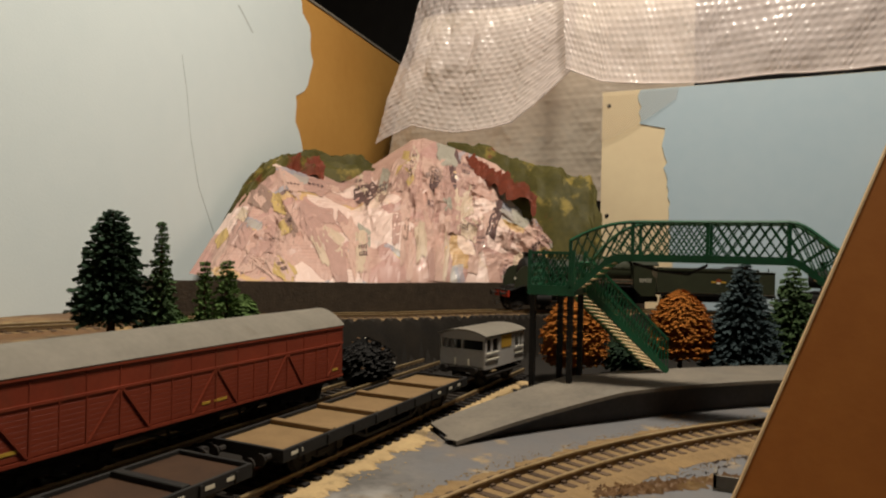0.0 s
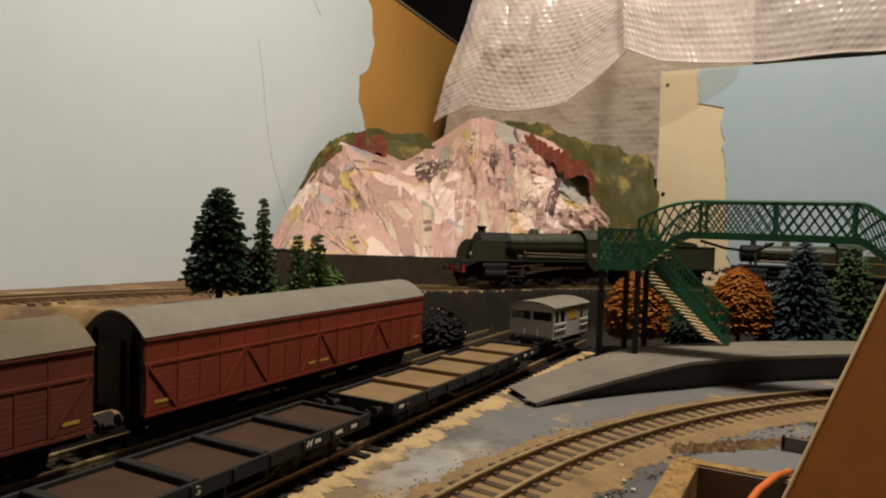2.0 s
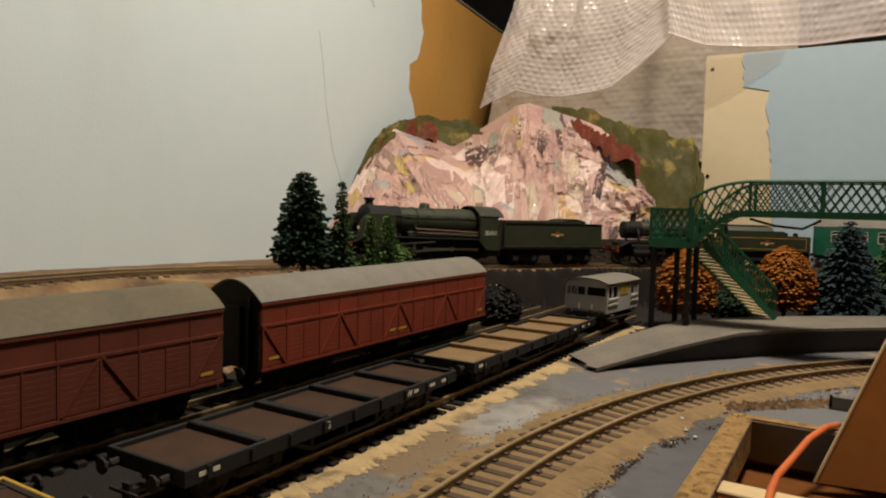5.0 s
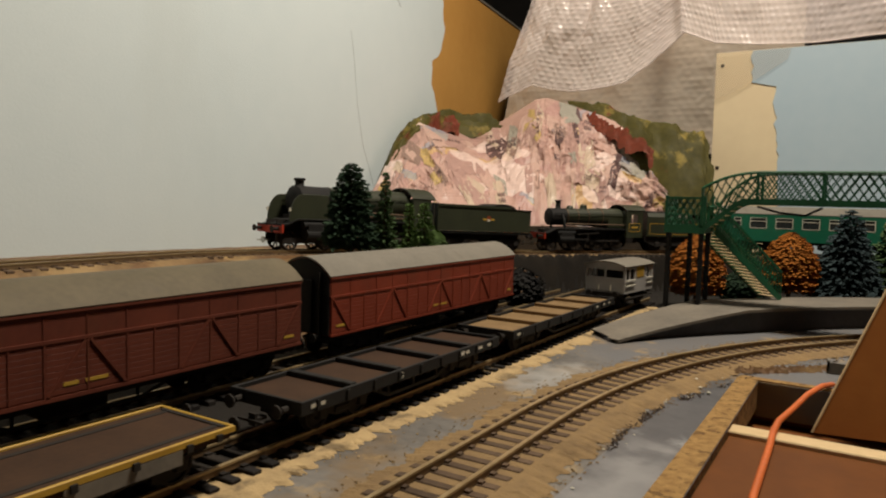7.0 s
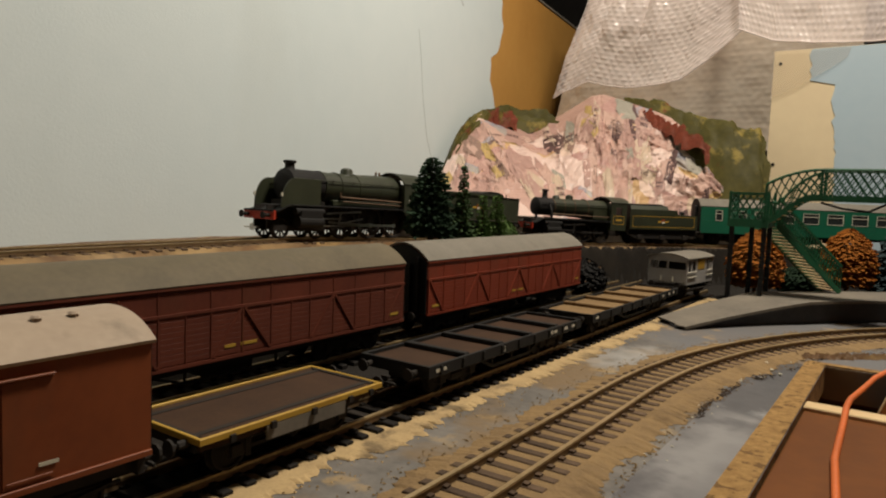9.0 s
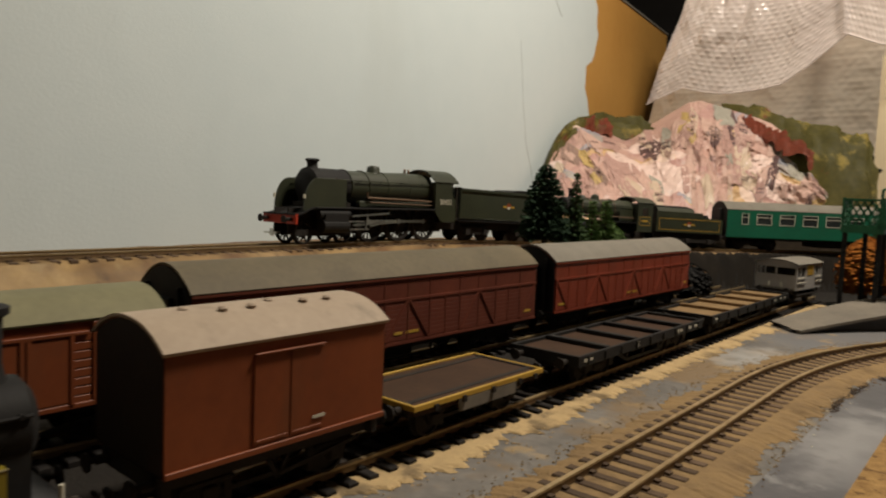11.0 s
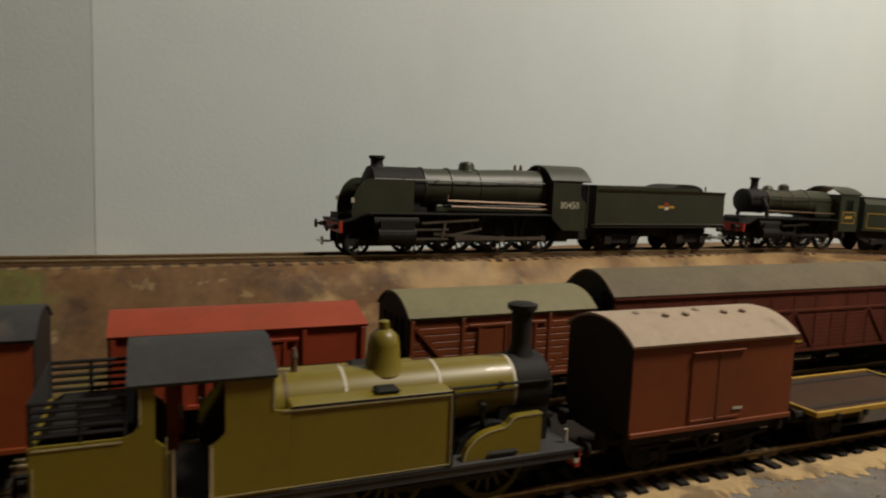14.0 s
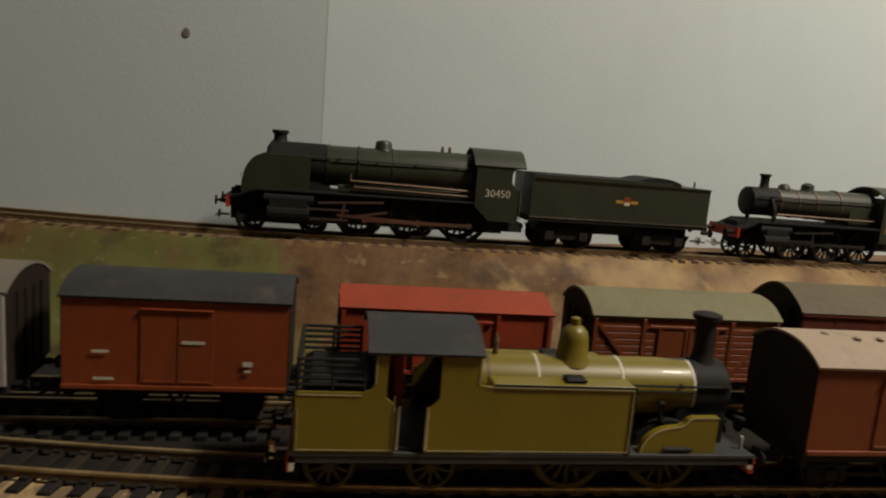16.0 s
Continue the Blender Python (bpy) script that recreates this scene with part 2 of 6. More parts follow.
patches("hillgreen", (0.30, 0.22, 0.05), 40, 0.55, 0.66, 0.7)
patches("hillgreen", (0.16, 0.04, 0.022), 28, 0.60, 0.68, 0.8)
patches("hillred", (0.10, 0.085, 0.022), 34, 0.52, 0.62, 0.7)
for key in ("crimson", "crimson_old", "bauxite", "orange", "red"):
    patches(key, (0.10, 0.045, 0.022), 55, 0.58, 0.74, 0.4, (1, 1, 0.35))
for key in ("roofgrey", "roofpale", "roofolive", "roofdark"):
    patches(key, (0.12, 0.10, 0.075), 60, 0.58, 0.74, 0.5)
patches("sky", (0.50, 0.55, 0.54), 7, 0.55, 0.72, 0.35, (1, 1, 0.4))
for key, colour in (("cream", (0.60, 0.46, 0.34)), ("pink", (0.58, 0.38, 0.31)), ("dark", (0.13, 0.075, 0.07)), ("grey", (0.36, 0.33, 0.27)), ("ochre", (0.52, 0.36, 0.14)), ("brown", (0.30, 0.19, 0.15)), ("rose", (0.46, 0.28, 0.235))):
    M["scrap_" + key] = material("newsprint_" + key, colour, 0.5, second=tuple(v * 0.78 for v in colour), scale=70, amount=0.8, coat=0.12)


def paper_material():
    """Pasted scraps of pink newspaper: pale scraps, darker pictures, and rows of small print."""
    m = material("pink_newspaper", (0.56, 0.35, 0.285), 0.48, second=(0.44, 0.27, 0.22), scale=14, coat=0.12)
    n, l = m.node_tree.nodes, m.node_tree.links
    p, tc = n["Principled BSDF"], n["Texture Coordinate"]
    base = p.inputs["Base Color"].links[0].from_socket
    warp, add = n.new("ShaderNodeTexNoise"), n.new("ShaderNodeVectorMath")
    warp.inputs["Scale"].default_value = 18
    add.operation = "MULTIPLY_ADD"
    add.inputs[1].default_value = (0.03, 0.03, 0.03)
    l.new(tc.outputs["Object"], warp.inputs["Vector"])
    l.new(warp.outputs["Color"], add.inputs[0])
    l.new(tc.outputs["Object"], add.inputs[2])
    for scale, lo, tone, blend in ((20, 0.70, None, 0.65), (26, 0.90, (0.12, 0.075, 0.07), 0.75), (27, 0.86, (0.62, 0.40, 0.12), 0.6), (25, 0.88, (0.30, 0.34, 0.40), 0.6), (19, 0.80, (0.78, 0.60, 0.52), 0.75)):
        v, sep, cmp_, mx = n.new("ShaderNodeTexVoronoi"), n.new("ShaderNodeSeparateColor"), n.new("ShaderNodeMath"), n.new("ShaderNodeMixRGB")
        v.inputs["Scale"].default_value = scale
        v.distance = "CHEBYCHEV"
        cmp_.operation, cmp_.inputs[1].default_value = "GREATER_THAN", lo
        l.new(add.outputs[0], v.inputs["Vector"])
        l.new(v.outputs["Color"], sep.inputs[0])
        l.new(sep.outputs[1], cmp_.inputs[0])
        amt = n.new("ShaderNodeMath")
        amt.operation, amt.inputs[1].default_value = "MULTIPLY", blend
        l.new(cmp_.outputs[0], amt.inputs[0])
        l.new(amt.outputs[0], mx.inputs[0])
        l.new(base, mx.inputs[1])
        mx.inputs[2].default_value = (*(tone or (0.44, 0.24, 0.21)), 1)
        base = mx.outputs[0]
    wave, wm, gate = n.new("ShaderNodeTexWave"), n.new("ShaderNodeMixRGB"), n.new("ShaderNodeTexNoise")
    wave.bands_direction = "Z"
    wave.inputs["Scale"].default_value, wave.inputs["Distortion"].default_value = 110, 1.2
    gate.inputs["Scale"].default_value = 30
    gm = n.new("ShaderNodeMapRange")
    gm.inputs[1].default_value, gm.inputs[2].default_value, gm.inputs[4].default_value = 0.5, 0.62, 0.22
    gm2 = n.new("ShaderNodeMath")
    gm2.operation = "MULTIPLY"
    l.new(tc.outputs["Object"], wave.inputs["Vector"])
    l.new(tc.outputs["Object"], gate.inputs["Vector"])
    l.new(gate.outputs["Fac"], gm.inputs[0])
    l.new(gm.outputs[0], gm2.inputs[0])
    l.new(wave.outputs["Fac"], gm2.inputs[1])
    l.new(gm2.outputs[0], wm.inputs[0])
    l.new(base, wm.inputs[1])
    wm.inputs[2].default_value = (0.28, 0.15, 0.13, 1)
    l.new(wm.outputs[0], p.inputs["Base Color"])
    return m


def film_material(name, colour, alpha, rough, shine=0.12):
    m = bpy.data.materials.new(name)
    m.use_nodes = True
    p = m.node_tree.nodes["Principled BSDF"]
    p.inputs["Base Color"].default_value = (*colour, 1)
    p.inputs["Roughness"].default_value, p.inputs["Alpha"].default_value = rough, alpha
    p.inputs["Coat Weight"].default_value, p.inputs["Coat Roughness"].default_value = 1.0, shine
    p.inputs["Subsurface Weight"].default_value = 0.0
    return m


M["paper"] = paper_material()
M["wrap"] = film_material("bubble_wrap_film", (0.92, 0.80, 0.76), 0.58, 0.3, 0.13)
M["wrap_flat"] = film_material("flat_bubble_wrap_film", (0.95, 0.83, 0.69), 0.94, 0.34, 0.2)
M["wrap_thin"] = film_material("single_film", (0.55, 0.45, 0.34), 0.2, 0.2)

# ---- building helpers: all sizes below in millimetres ----
MM = 0.001


class Shape:
    """Collects simple solids into one mesh."""

    def __init__(self):
        self.v, self.f = [], []

    def add(self, verts, faces):
        k = len(self.v)
        self.v += [tuple(p) for p in verts]
        self.f += [tuple(i + k for i in f) for f in faces]
        return self

    def box(self, x0, x1, y0, y1, z0, z1, c=0.0):
        if c <= 0:
            v = [(x, y, z) for z in (z0, z1) for y in (y0, y1) for x in (x0, x1)]
            return self.add(v, [(0, 2, 3, 1), (4, 5, 7, 6), (0, 1, 5, 4), (2, 6, 7, 3), (0, 4, 6, 2), (1, 3, 7, 5)])
        ring = lambda d, z: [(x0 + d, y0 + d, z), (x1 - d, y0 + d, z), (x1 - d, y1 - d, z), (x0 + d, y1 - d, z)]
        rings = [ring(c, z0), ring(0, z0 + c), ring(0, z1 - c), ring(c, z1)]
        return self.loft(rings)

    def loft(self, rings, closed=True, caps=True):
        n = len(rings[0])
        v = [p for r in rings for p in r]
        f = []
        for a in range(len(rings) - 1):
            for i in range(n if closed else n - 1):
                j = (i + 1) % n
                f.append((a * n + i, a * n + j, (a + 1) * n + j, (a + 1) * n + i))
        if caps and closed:
            f.append(tuple(reversed(range(n))))
            f.append(tuple(range((len(rings) - 1) * n, len(rings) * n)))
        return self.add(v, f)

    def prism_y(self, profile, y0, y1):
        """A profile of (x, z), drawn along y."""
        return self.loft([[(x, y0, z) for x, z in profile], [(x, y1, z) for x, z in profile]])

    def prism_x(self, profile, x0, x1):
        """A profile of (y, z), drawn along x."""
        return self.loft([[(x0, y, z) for y, z in profile], [(x1, y, z) for y, z in profile]])

    def prism_z(self, profile, z0, z1):
        return self.loft([[(x, y, z0) for x, y in profile], [(x, y, z1) for x, y in profile]])

    def tube(self, points, r, seg=8, caps=True):
        """A round bar along points; r a number, or one for each point."""
        rings = []
        for i, p in enumerate(points):
            a, b = Vector(points[max(i - 1, 0)]), Vector(points[min(i + 1, len(points) - 1)])
            d = (b - a).normalized()
            u = d.cross(Vector((0, 0, 1)))
            u = u.normalized() if u.length > 1e-3 else Vector((1, 0, 0))
            w = d.cross(u)
            q = r[i] if isinstance(r, (list, tuple)) else r
            rings.append([tuple(Vector(p) + u * math.cos(6.28319 * k / seg) * q + w * math.sin(6.28319 * k / seg) * q) for k in range(seg)])
        return self.loft(rings, True, caps)

    def bar(self, a, b, w, h):
        """A square bar from a to b, w across and h high."""
        a, b = Vector(a), Vector(b)
        d = (b - a).normalized()
        u = d.cross(Vector((0, 0, 1)))
        u = (u.normalized() if u.length > 1e-3 else Vector((1, 0, 0))) * w / 2
        v = d.cross(u).normalized() * h / 2
        return self.loft([[tuple(p + s * u + t * v) for s, t in ((-1, -1), (1, -1), (1, 1), (-1, 1))] for p in (a, b)])

    def mesh(self, name, smooth=False):
        me = bpy.data.meshes.new(name)
        me.from_pydata([(x * MM, y * MM, z * MM) for x, y, z in self.v], [], self.f)
        bm = bmesh.new()
        bm.from_mesh(me)
        bmesh.ops.recalc_face_normals(bm, faces=bm.faces)
        bm.to_mesh(me)
        bm.free()
        if smooth:
            me.polygons.foreach_set("use_smooth", [True] * len(me.polygons))
            me.set_sharp_from_angle(angle=radians(40))
        return me


def part(name, shape, mat, parent=None, label="", at=None, smooth=False):
    me = shape if isinstance(shape, bpy.types.Mesh) else shape.mesh(name, smooth)
    if not me.materials:
        me.materials.append(M[mat] if isinstance(mat, str) else mat)
    ob = new(name, me)
    ob.parent = parent
    if at is not None:
        ob.matrix_basis = at
    return tagged(ob, label) if label else ob


def at(x, y, z, rz=0.0, rx=0.0, ry=0.0):
    return pose(x * MM, y * MM, z * MM, rx, ry, rz)


def thing(name, m, label, category, group=""):
    ob = new(name)
    ob.empty_display_size = 0.01
    ob.matrix_basis = m
    return tagged(ob, label, category, group)


def setting(name, shape, mat, label="", category="", smooth=False):
    return tagged(part(name, shape, mat, None, label, None, smooth), label, category, "", "structure")


# ---- plan of the tracks: centre lines as functions of length, heights of the rail tops ----
RAIL_LOW = 4.5


def line_a(s):
    """The far siding."""
    return (-249.0 + (0 if s > -60 else min((-60 - s) * 0.02, 2.0)), s)


def line_b(s):
    """The near siding, which bends away behind the tank engine."""
    return (-180.5 - (0 if s > -210 else (s + 210) ** 2 / 2000.0), s)


def line_d(s):
    return (-226.0, s)


def line_c(s):
    if s < 120:
        return (-114.0, s)
    a = (s - 120) / 438.0
    return (-114.0 + 438 * (1 - math.cos(a)), 120 + 438 * math.sin(a))


def line_high(s):
    """The high line; s grows from the straight into the curve, which tightens."""
    a0, a1, r1, r2 = radians(-1.8), radians(52.3), 615.0, 250.0
    x, y = -372.8, 161.5
    if s < 0:
        return (x + s * math.sin(a0) - (0 if s > -420 else (s + 420) ** 2 / 1600.0), y + s * math.cos(a0))
    a = min(a0 + s / r1, a1)
    x, y = x + r1 * (math.cos(a0) - math.cos(a)), y + r1 * (math.sin(a) - math.sin(a0))
    if a < a1:
        return (x, y)
    b = a1 + (s - r1 * (a1 - a0)) / r2
    return (x + r2 * (math.cos(a1) - math.cos(b)), y + r2 * (math.sin(b) - math.sin(a1)))


def rail_high(s):
    """Its rail tops: level on the straight, falling into the curve."""
    return 50.0 - 10.0 * min(max(s / 350.0, 0.0), 1.0)


def heading(line, s, d=2.0):
    (x0, y0), (x1, y1) = line(s - d), line(s + d)
    return math.degrees(math.atan2(-(x1 - x0), y1 - y0))

# ---- the room and the ground ----
def fbm(x, y, s=1.0, o=4):
    return noise.fractal((Vector((x, y, 3.7)) * s), 1.0, 2.0, o)


def wall_x(y):
    return -400.0 - 0.1186 * (y + 250)


def smooth01(t):
    t = min(max(t, 0.0), 1.0)
    return t * t * (3 - 2 * t)


HIGH = [(s, *line_high(s)) for s in range(-900, 1000, 5)]
HIGH_S, HIGH_XY = np.array([h[0] for h in HIGH]), np.array([h[1:] for h in HIGH])
HIGH_N = np.array([(math.cos(radians(heading(line_high, h[0]))), math.sin(radians(heading(line_high, h[0])))) for h in HIGH])


def high_distance(x, y):
    """How far a place lies on the near side of the high line's centre (negative behind it), and where along it."""
    off = np.array((x, y)) - HIGH_XY
    i = int((off**2).sum(1).argmin())
    return float(off[i] @ HIGH_N[i]), float(HIGH_S[i])


def ground_z(x, y):
    d, s = high_distance(x, y)
    n = fbm(x * 0.012, y * 0.012) * 2.5 + fbm(x * 0.05, y * 0.05) * 1.1
    top = rail_high(s) - (2.9 if abs(d) < 17 else 4.7) + (n * 0.3 if abs(d) > 16 else n * 0.08)
    shelf = 50.0 * smooth01((y - 170) / 40) * smooth01((345 - y) / 30)
    wide = 5.0 + 60.0 * smooth01((320 - y) / 90.0) * smooth01((235 - y) / 60)
    t = min(max((d - 19 - shelf) / wide, 0), 1)
    t = smooth01(t) if wide < 20 else t ** 0.8
    low = -0.1 + (n * 0.3 if x < -285 else 0)
    return top * (1 - t) + low * t + (n * 1.6 * t * (1 - t) * 4 if y < 320 else 0)


def terrain():
    """The ground, one sheet for each kind of surface."""
    xs = [-560 + 4.0 * i for i in range(211)]
    ys = [-640 + 4.5 * j for j in range(310)]
    w = len(xs)
    z = [[-0.1 if x > -80 and y < 300 else ground_z(x, y) for x in xs] for y in ys]
    zones = {}
    for j in range(len(ys) - 1):
        for i in range(w - 1):
            x, y = xs[i] + 2, ys[j] + 2.2
            if x > -54 and y < 259:
                continue
            (d, _), e = high_distance(x, y), fbm(x * 0.03, y * 0.03) * 14
            if d > 15 and z[j][i] > 3 and y < 320:
                kind = "slope"
            elif d > 15 and z[j][i] > 3:
                kind = "wallblack"
            elif abs(d) <= 17 and d <= 15:
                kind = "ballast"
            elif d <= 15:
                kind = "slope"
            elif x < -165 + e * 0.1 or math.hypot(x - 324, y - 120) > 536:
                kind = "dirt"
            elif x < -84 or y > 252:
                kind = "yard"
            else:
                kind = "road"
            zones.setdefault(kind, []).append((i, j))
    for kind, cells in zones.items():
        index, s = {}, Shape()
        for i, j in cells:
            q = []
            for a, b in ((i, j), (i + 1, j), (i + 1, j + 1), (i, j + 1)):
                if (a, b) not in index:
                    index[(a, b)] = len(s.v)
                    s.v.append((xs[a], ys[b], z[b][a]))
                q.append(index[(a, b)])
            s.f.append(tuple(q))
        setting("ground", s, kind, {"slope": "glossy brown plaster bank with pale and grassy patches",
                                    "dirt": "black ballast under the sidings", "ballast": "tan ballast bed of the high track", "yard": "mottled grey yard paint", "road": "slate-grey painted road", "wallblack": "black face below the curved high track"}[kind], "layout ground", True)


terrain()
ext = Shape()
ext.box(-52.2, 700, 255, 755, -18, -0.5)
setting("baseboard", ext, "yard", "grey-painted chipboard baseboard", "baseboard")
setting("baseboard_frame", Shape().box(-560, -62, -640, 755, -32, -14).box(-62, 700, 262, 755, -60, -18.2), "tray", "dark timber under the baseboard", "baseboard")


def strip(line, s0, s1, o0, o1, z, rough, step=1.3):
    """A loose-edged band of scatter beside a track."""
    s, rings = Shape(), []
    n = int((s1 - s0) / step)
    for i in range(n + 1):
        q = s0 + (s1 - s0) * i / n
        x, y = line(q)
        h = radians(heading(line, q))
        a = o0 + (fbm(q * 0.06, o0, 1) + 0.5 * fbm(q * 0.3, o0, 1) + 0.4 * fbm(q * 0.9, o0, 1)) * rough
        b = o1 + (fbm(q * 0.05, o1 + 9, 1) + 0.5 * fbm(q * 0.3, o1, 1) + 0.4 * fbm(q * 0.9, o1, 1)) * rough
        pts = [(a, 0.05)] + [(a + (b - a) * k, z + fbm(q * 0.1, k * 9) * 0.25) for k in (0.15, 0.5, 0.85)] + [(b, 0.05)]
        rings.append([(x + math.cos(h) * o, y + math.sin(h) * o, zz) for o, zz in pts])
    return s.loft(rings, closed=False, caps=False)


setting("ballast", strip(line_c, -560, 600, -23, 27, 1.5, 5), "ballast", "tan ballast round the curved track", "ballast")
setting("sawdust", strip(line_b, -150, 470, 6, 24, 0.7, 7), "sawdust", "spilled sawdust along the siding", "sawdust")
setting("sawdust_2", strip(line_b, -420, -150, 9, 46, 0.7, 10), "sawdust", "spilled sawdust along the siding", "sawdust")

def grains(name, line, s0, s1, o0, o1, count, size, mat, label, clump=0.0):
    """Loose grains strewn beside a track, thickest at mid band."""
    rnd, s = random.Random(name + mat + str(o0)), Shape()
    while count > 0:
        q, u = rnd.uniform(s0, s1), (rnd.random() + rnd.random()) / 2
        if clump and noise.noise(Vector((q * 0.045, u * 1.5, o0))) < clump - 0.5:
            count -= 0.3
            continue
        count -= 1
        (x, y), h = line(q), radians(heading(line, q))
        o = o0 + (o1 - o0) * u
        x, y, w = x + math.cos(h) * o, y + math.sin(h) * o, size * rnd.uniform(0.45, 1.25)
        z, a = 0.1 + 0.5 * rnd.random(), rnd.uniform(0, 6.28)
        s.add([(x + w * math.cos(a + k * 2.094), y + w * math.sin(a + k * 2.094), z - 0.2) for k in range(3)] + [(x + rnd.uniform(-0.3, 0.3) * w, y + rnd.uniform(-0.3, 0.3) * w, z + w * rnd.uniform(0.2, 0.6))], [(0, 1, 3), (1, 2, 3), (2, 0, 3)])
    return tagged(part(name, s, mat), label, "grains", "", "stuff")


grains("sawdust_grains", line_b, -150, 470, 6, 34, 1300, 0.55, "sawdust_pale", "loose grains of sawdust beside the siding")
grains("sawdust_grains", line_b, -420, -150, 8, 56, 1100, 0.55, "sawdust_pale", "loose grains of sawdust beside the siding")
grains("ballast_grains", line_c, -420, 560, -31, -20, 1000, 0.55, "ballast_pale", "loose grains of tan ballast")
grains("ballast_grains", line_c, -420, 560, 23, 33, 1000, 0.55, "ballast_pale", "loose grains of tan ballast")
grains("dark_grains", line_c, 110, 400, 25, 35, 900, 0.7, "grit", "dark rough grit along the edge of the ballast", 0.6)
grains("white_chips", line_c, 40, 330, 18, 36, 40, 0.7, "white", "scattered tiny white chips")

# ---- backscene boards ----
def upright(points, thick, z0, z1):
    rings = [[(x, y, z0), (x - thick, y, z0), (x - thick, y, z1), (x, y, z1)] for x, y in points]
    return Shape().loft(rings)


setting("wall_west", upright([(wall_x(-270), -270), (wall_x(1010), 1010)], 6, -30, 388), "hardboard", "bare hardboard backscene with a ragged paint edge", "backscene")
edge = [(660 + 26 * math.sin(i * 0.35) * 0.6 + (14 if 6 < i < 12 else -14 if i > 22 or i < 3 else 0) + random.uniform(-4, 4), 388 - 10.0 * i) for i in range(42)]
face = [(-286, 387.6)] + [(y, min(z, 387.6)) for y, z in edge] + [(-286, -30)]
paint = Shape()
rings = [[(wall_x(y) + o, y, z) for y, z in face] for o in (0.05, 0.9)]
paint.loft(rings)
setting("sky_paint", paint, "sky", "pale sky-blue paint that ends in a torn edge", "paint")
setting("wall_west_2", upright([(-408, -1000), (wall_x(-286.2) + 0.7, -286.2)], 6, -30, 388), "sky", "hardboard backscene painted pale sky blue", "backscene")
setting("trim", Shape().bar((wall_x(560) - 3, 560, 389.5), (wall_x(1010) - 3, 1010, 389.5), 9, 3), "roofgrey", "grey strip along the top of the backscene", "trim")
setting("wall_north", Shape().box(-172, 420, 748, 754, -20, 268), "cream", "cream-primed backscene panel with two screws", "backscene")
edge = [(-112 + (-22 if z > 230 else 0) + 14 * (268 - z) / 268 * 1.6 + random.uniform(-2.5, 2.5), z) for z in [267.6 - 6 * i for i in range(48)]]
face = edge + [(419, -20), (419, 267.6)]
setting("blue_paint", Shape().loft([[(x, y, z) for x, z in face] for y in (747.95, 747.1)]), "blue", "pale blue paint with a brushed edge", "paint")
for z in (253, 134):
    sc = thing("screw", at(-165, 747.9, z), "dark screw head in the backscene panel", "screw")
    part("screw_head", Shape().loft([[(2.1 * math.cos(k * 0.628), y, 2.1 * math.sin(k * 0.628)) for k in range(10)] for y in (0.5, -0.5)]), "black", sc)
for path, w in ((((452, 262), (459, 233), (466, 190), (478, 147), (504, 100)), 0.32), (((532, 334), (545, 324), (557, 314)), 1.6)):
    setting("scuff", Shape().loft([[(wall_x(y) + 1.0, y - w, z), (wall_x(y) + 1.3, y + w, z + 0.4)] for y, z in path], False, False), "scuffgrey", "faint grey scuff on the painted backscene", "mark")
setting("wall_stain", Shape().loft([[(-396.3 + o, -362 + q * 2.2 * math.cos(k * 0.7), 151 + q * 3.0 * math.sin(k * 0.7)) for k in range(9)] for o, q in ((0, 1.0), (0.5, 0.8))]), "roofgrey", "small dark stain on the backscene", "mark")
room = Shape()
room.box(-1500, 1700, 1350, 1400, -900, 1500).box(-1500, 1700, -1900, -1850, -900, 1500)
room.box(-1550, -1500, -1900, 1400, -900, 1500).box(1700, 1750, -1900, 1400, -900, 1500)
setting("wall_room", room, "room", "plain cream wall of the room", "wall")
setting("ceiling", Shape().box(-1550, 1750, -1900, 1400, 1500, 1540), "room", "plain ceiling of the room", "ceiling")
setting("floor", Shape().box(-1550, 1750, -1900, 1400, -940, -900), "tray", "plain dark floor of the room", "floor")
# added black sheet: the shade behind the boards is put into its colour
setting("backdrop", Shape().box(-900, 900, 1150, 1160, -60, 900), "dark", "black sheet standing in for the shade behind the backscene", "backdrop")


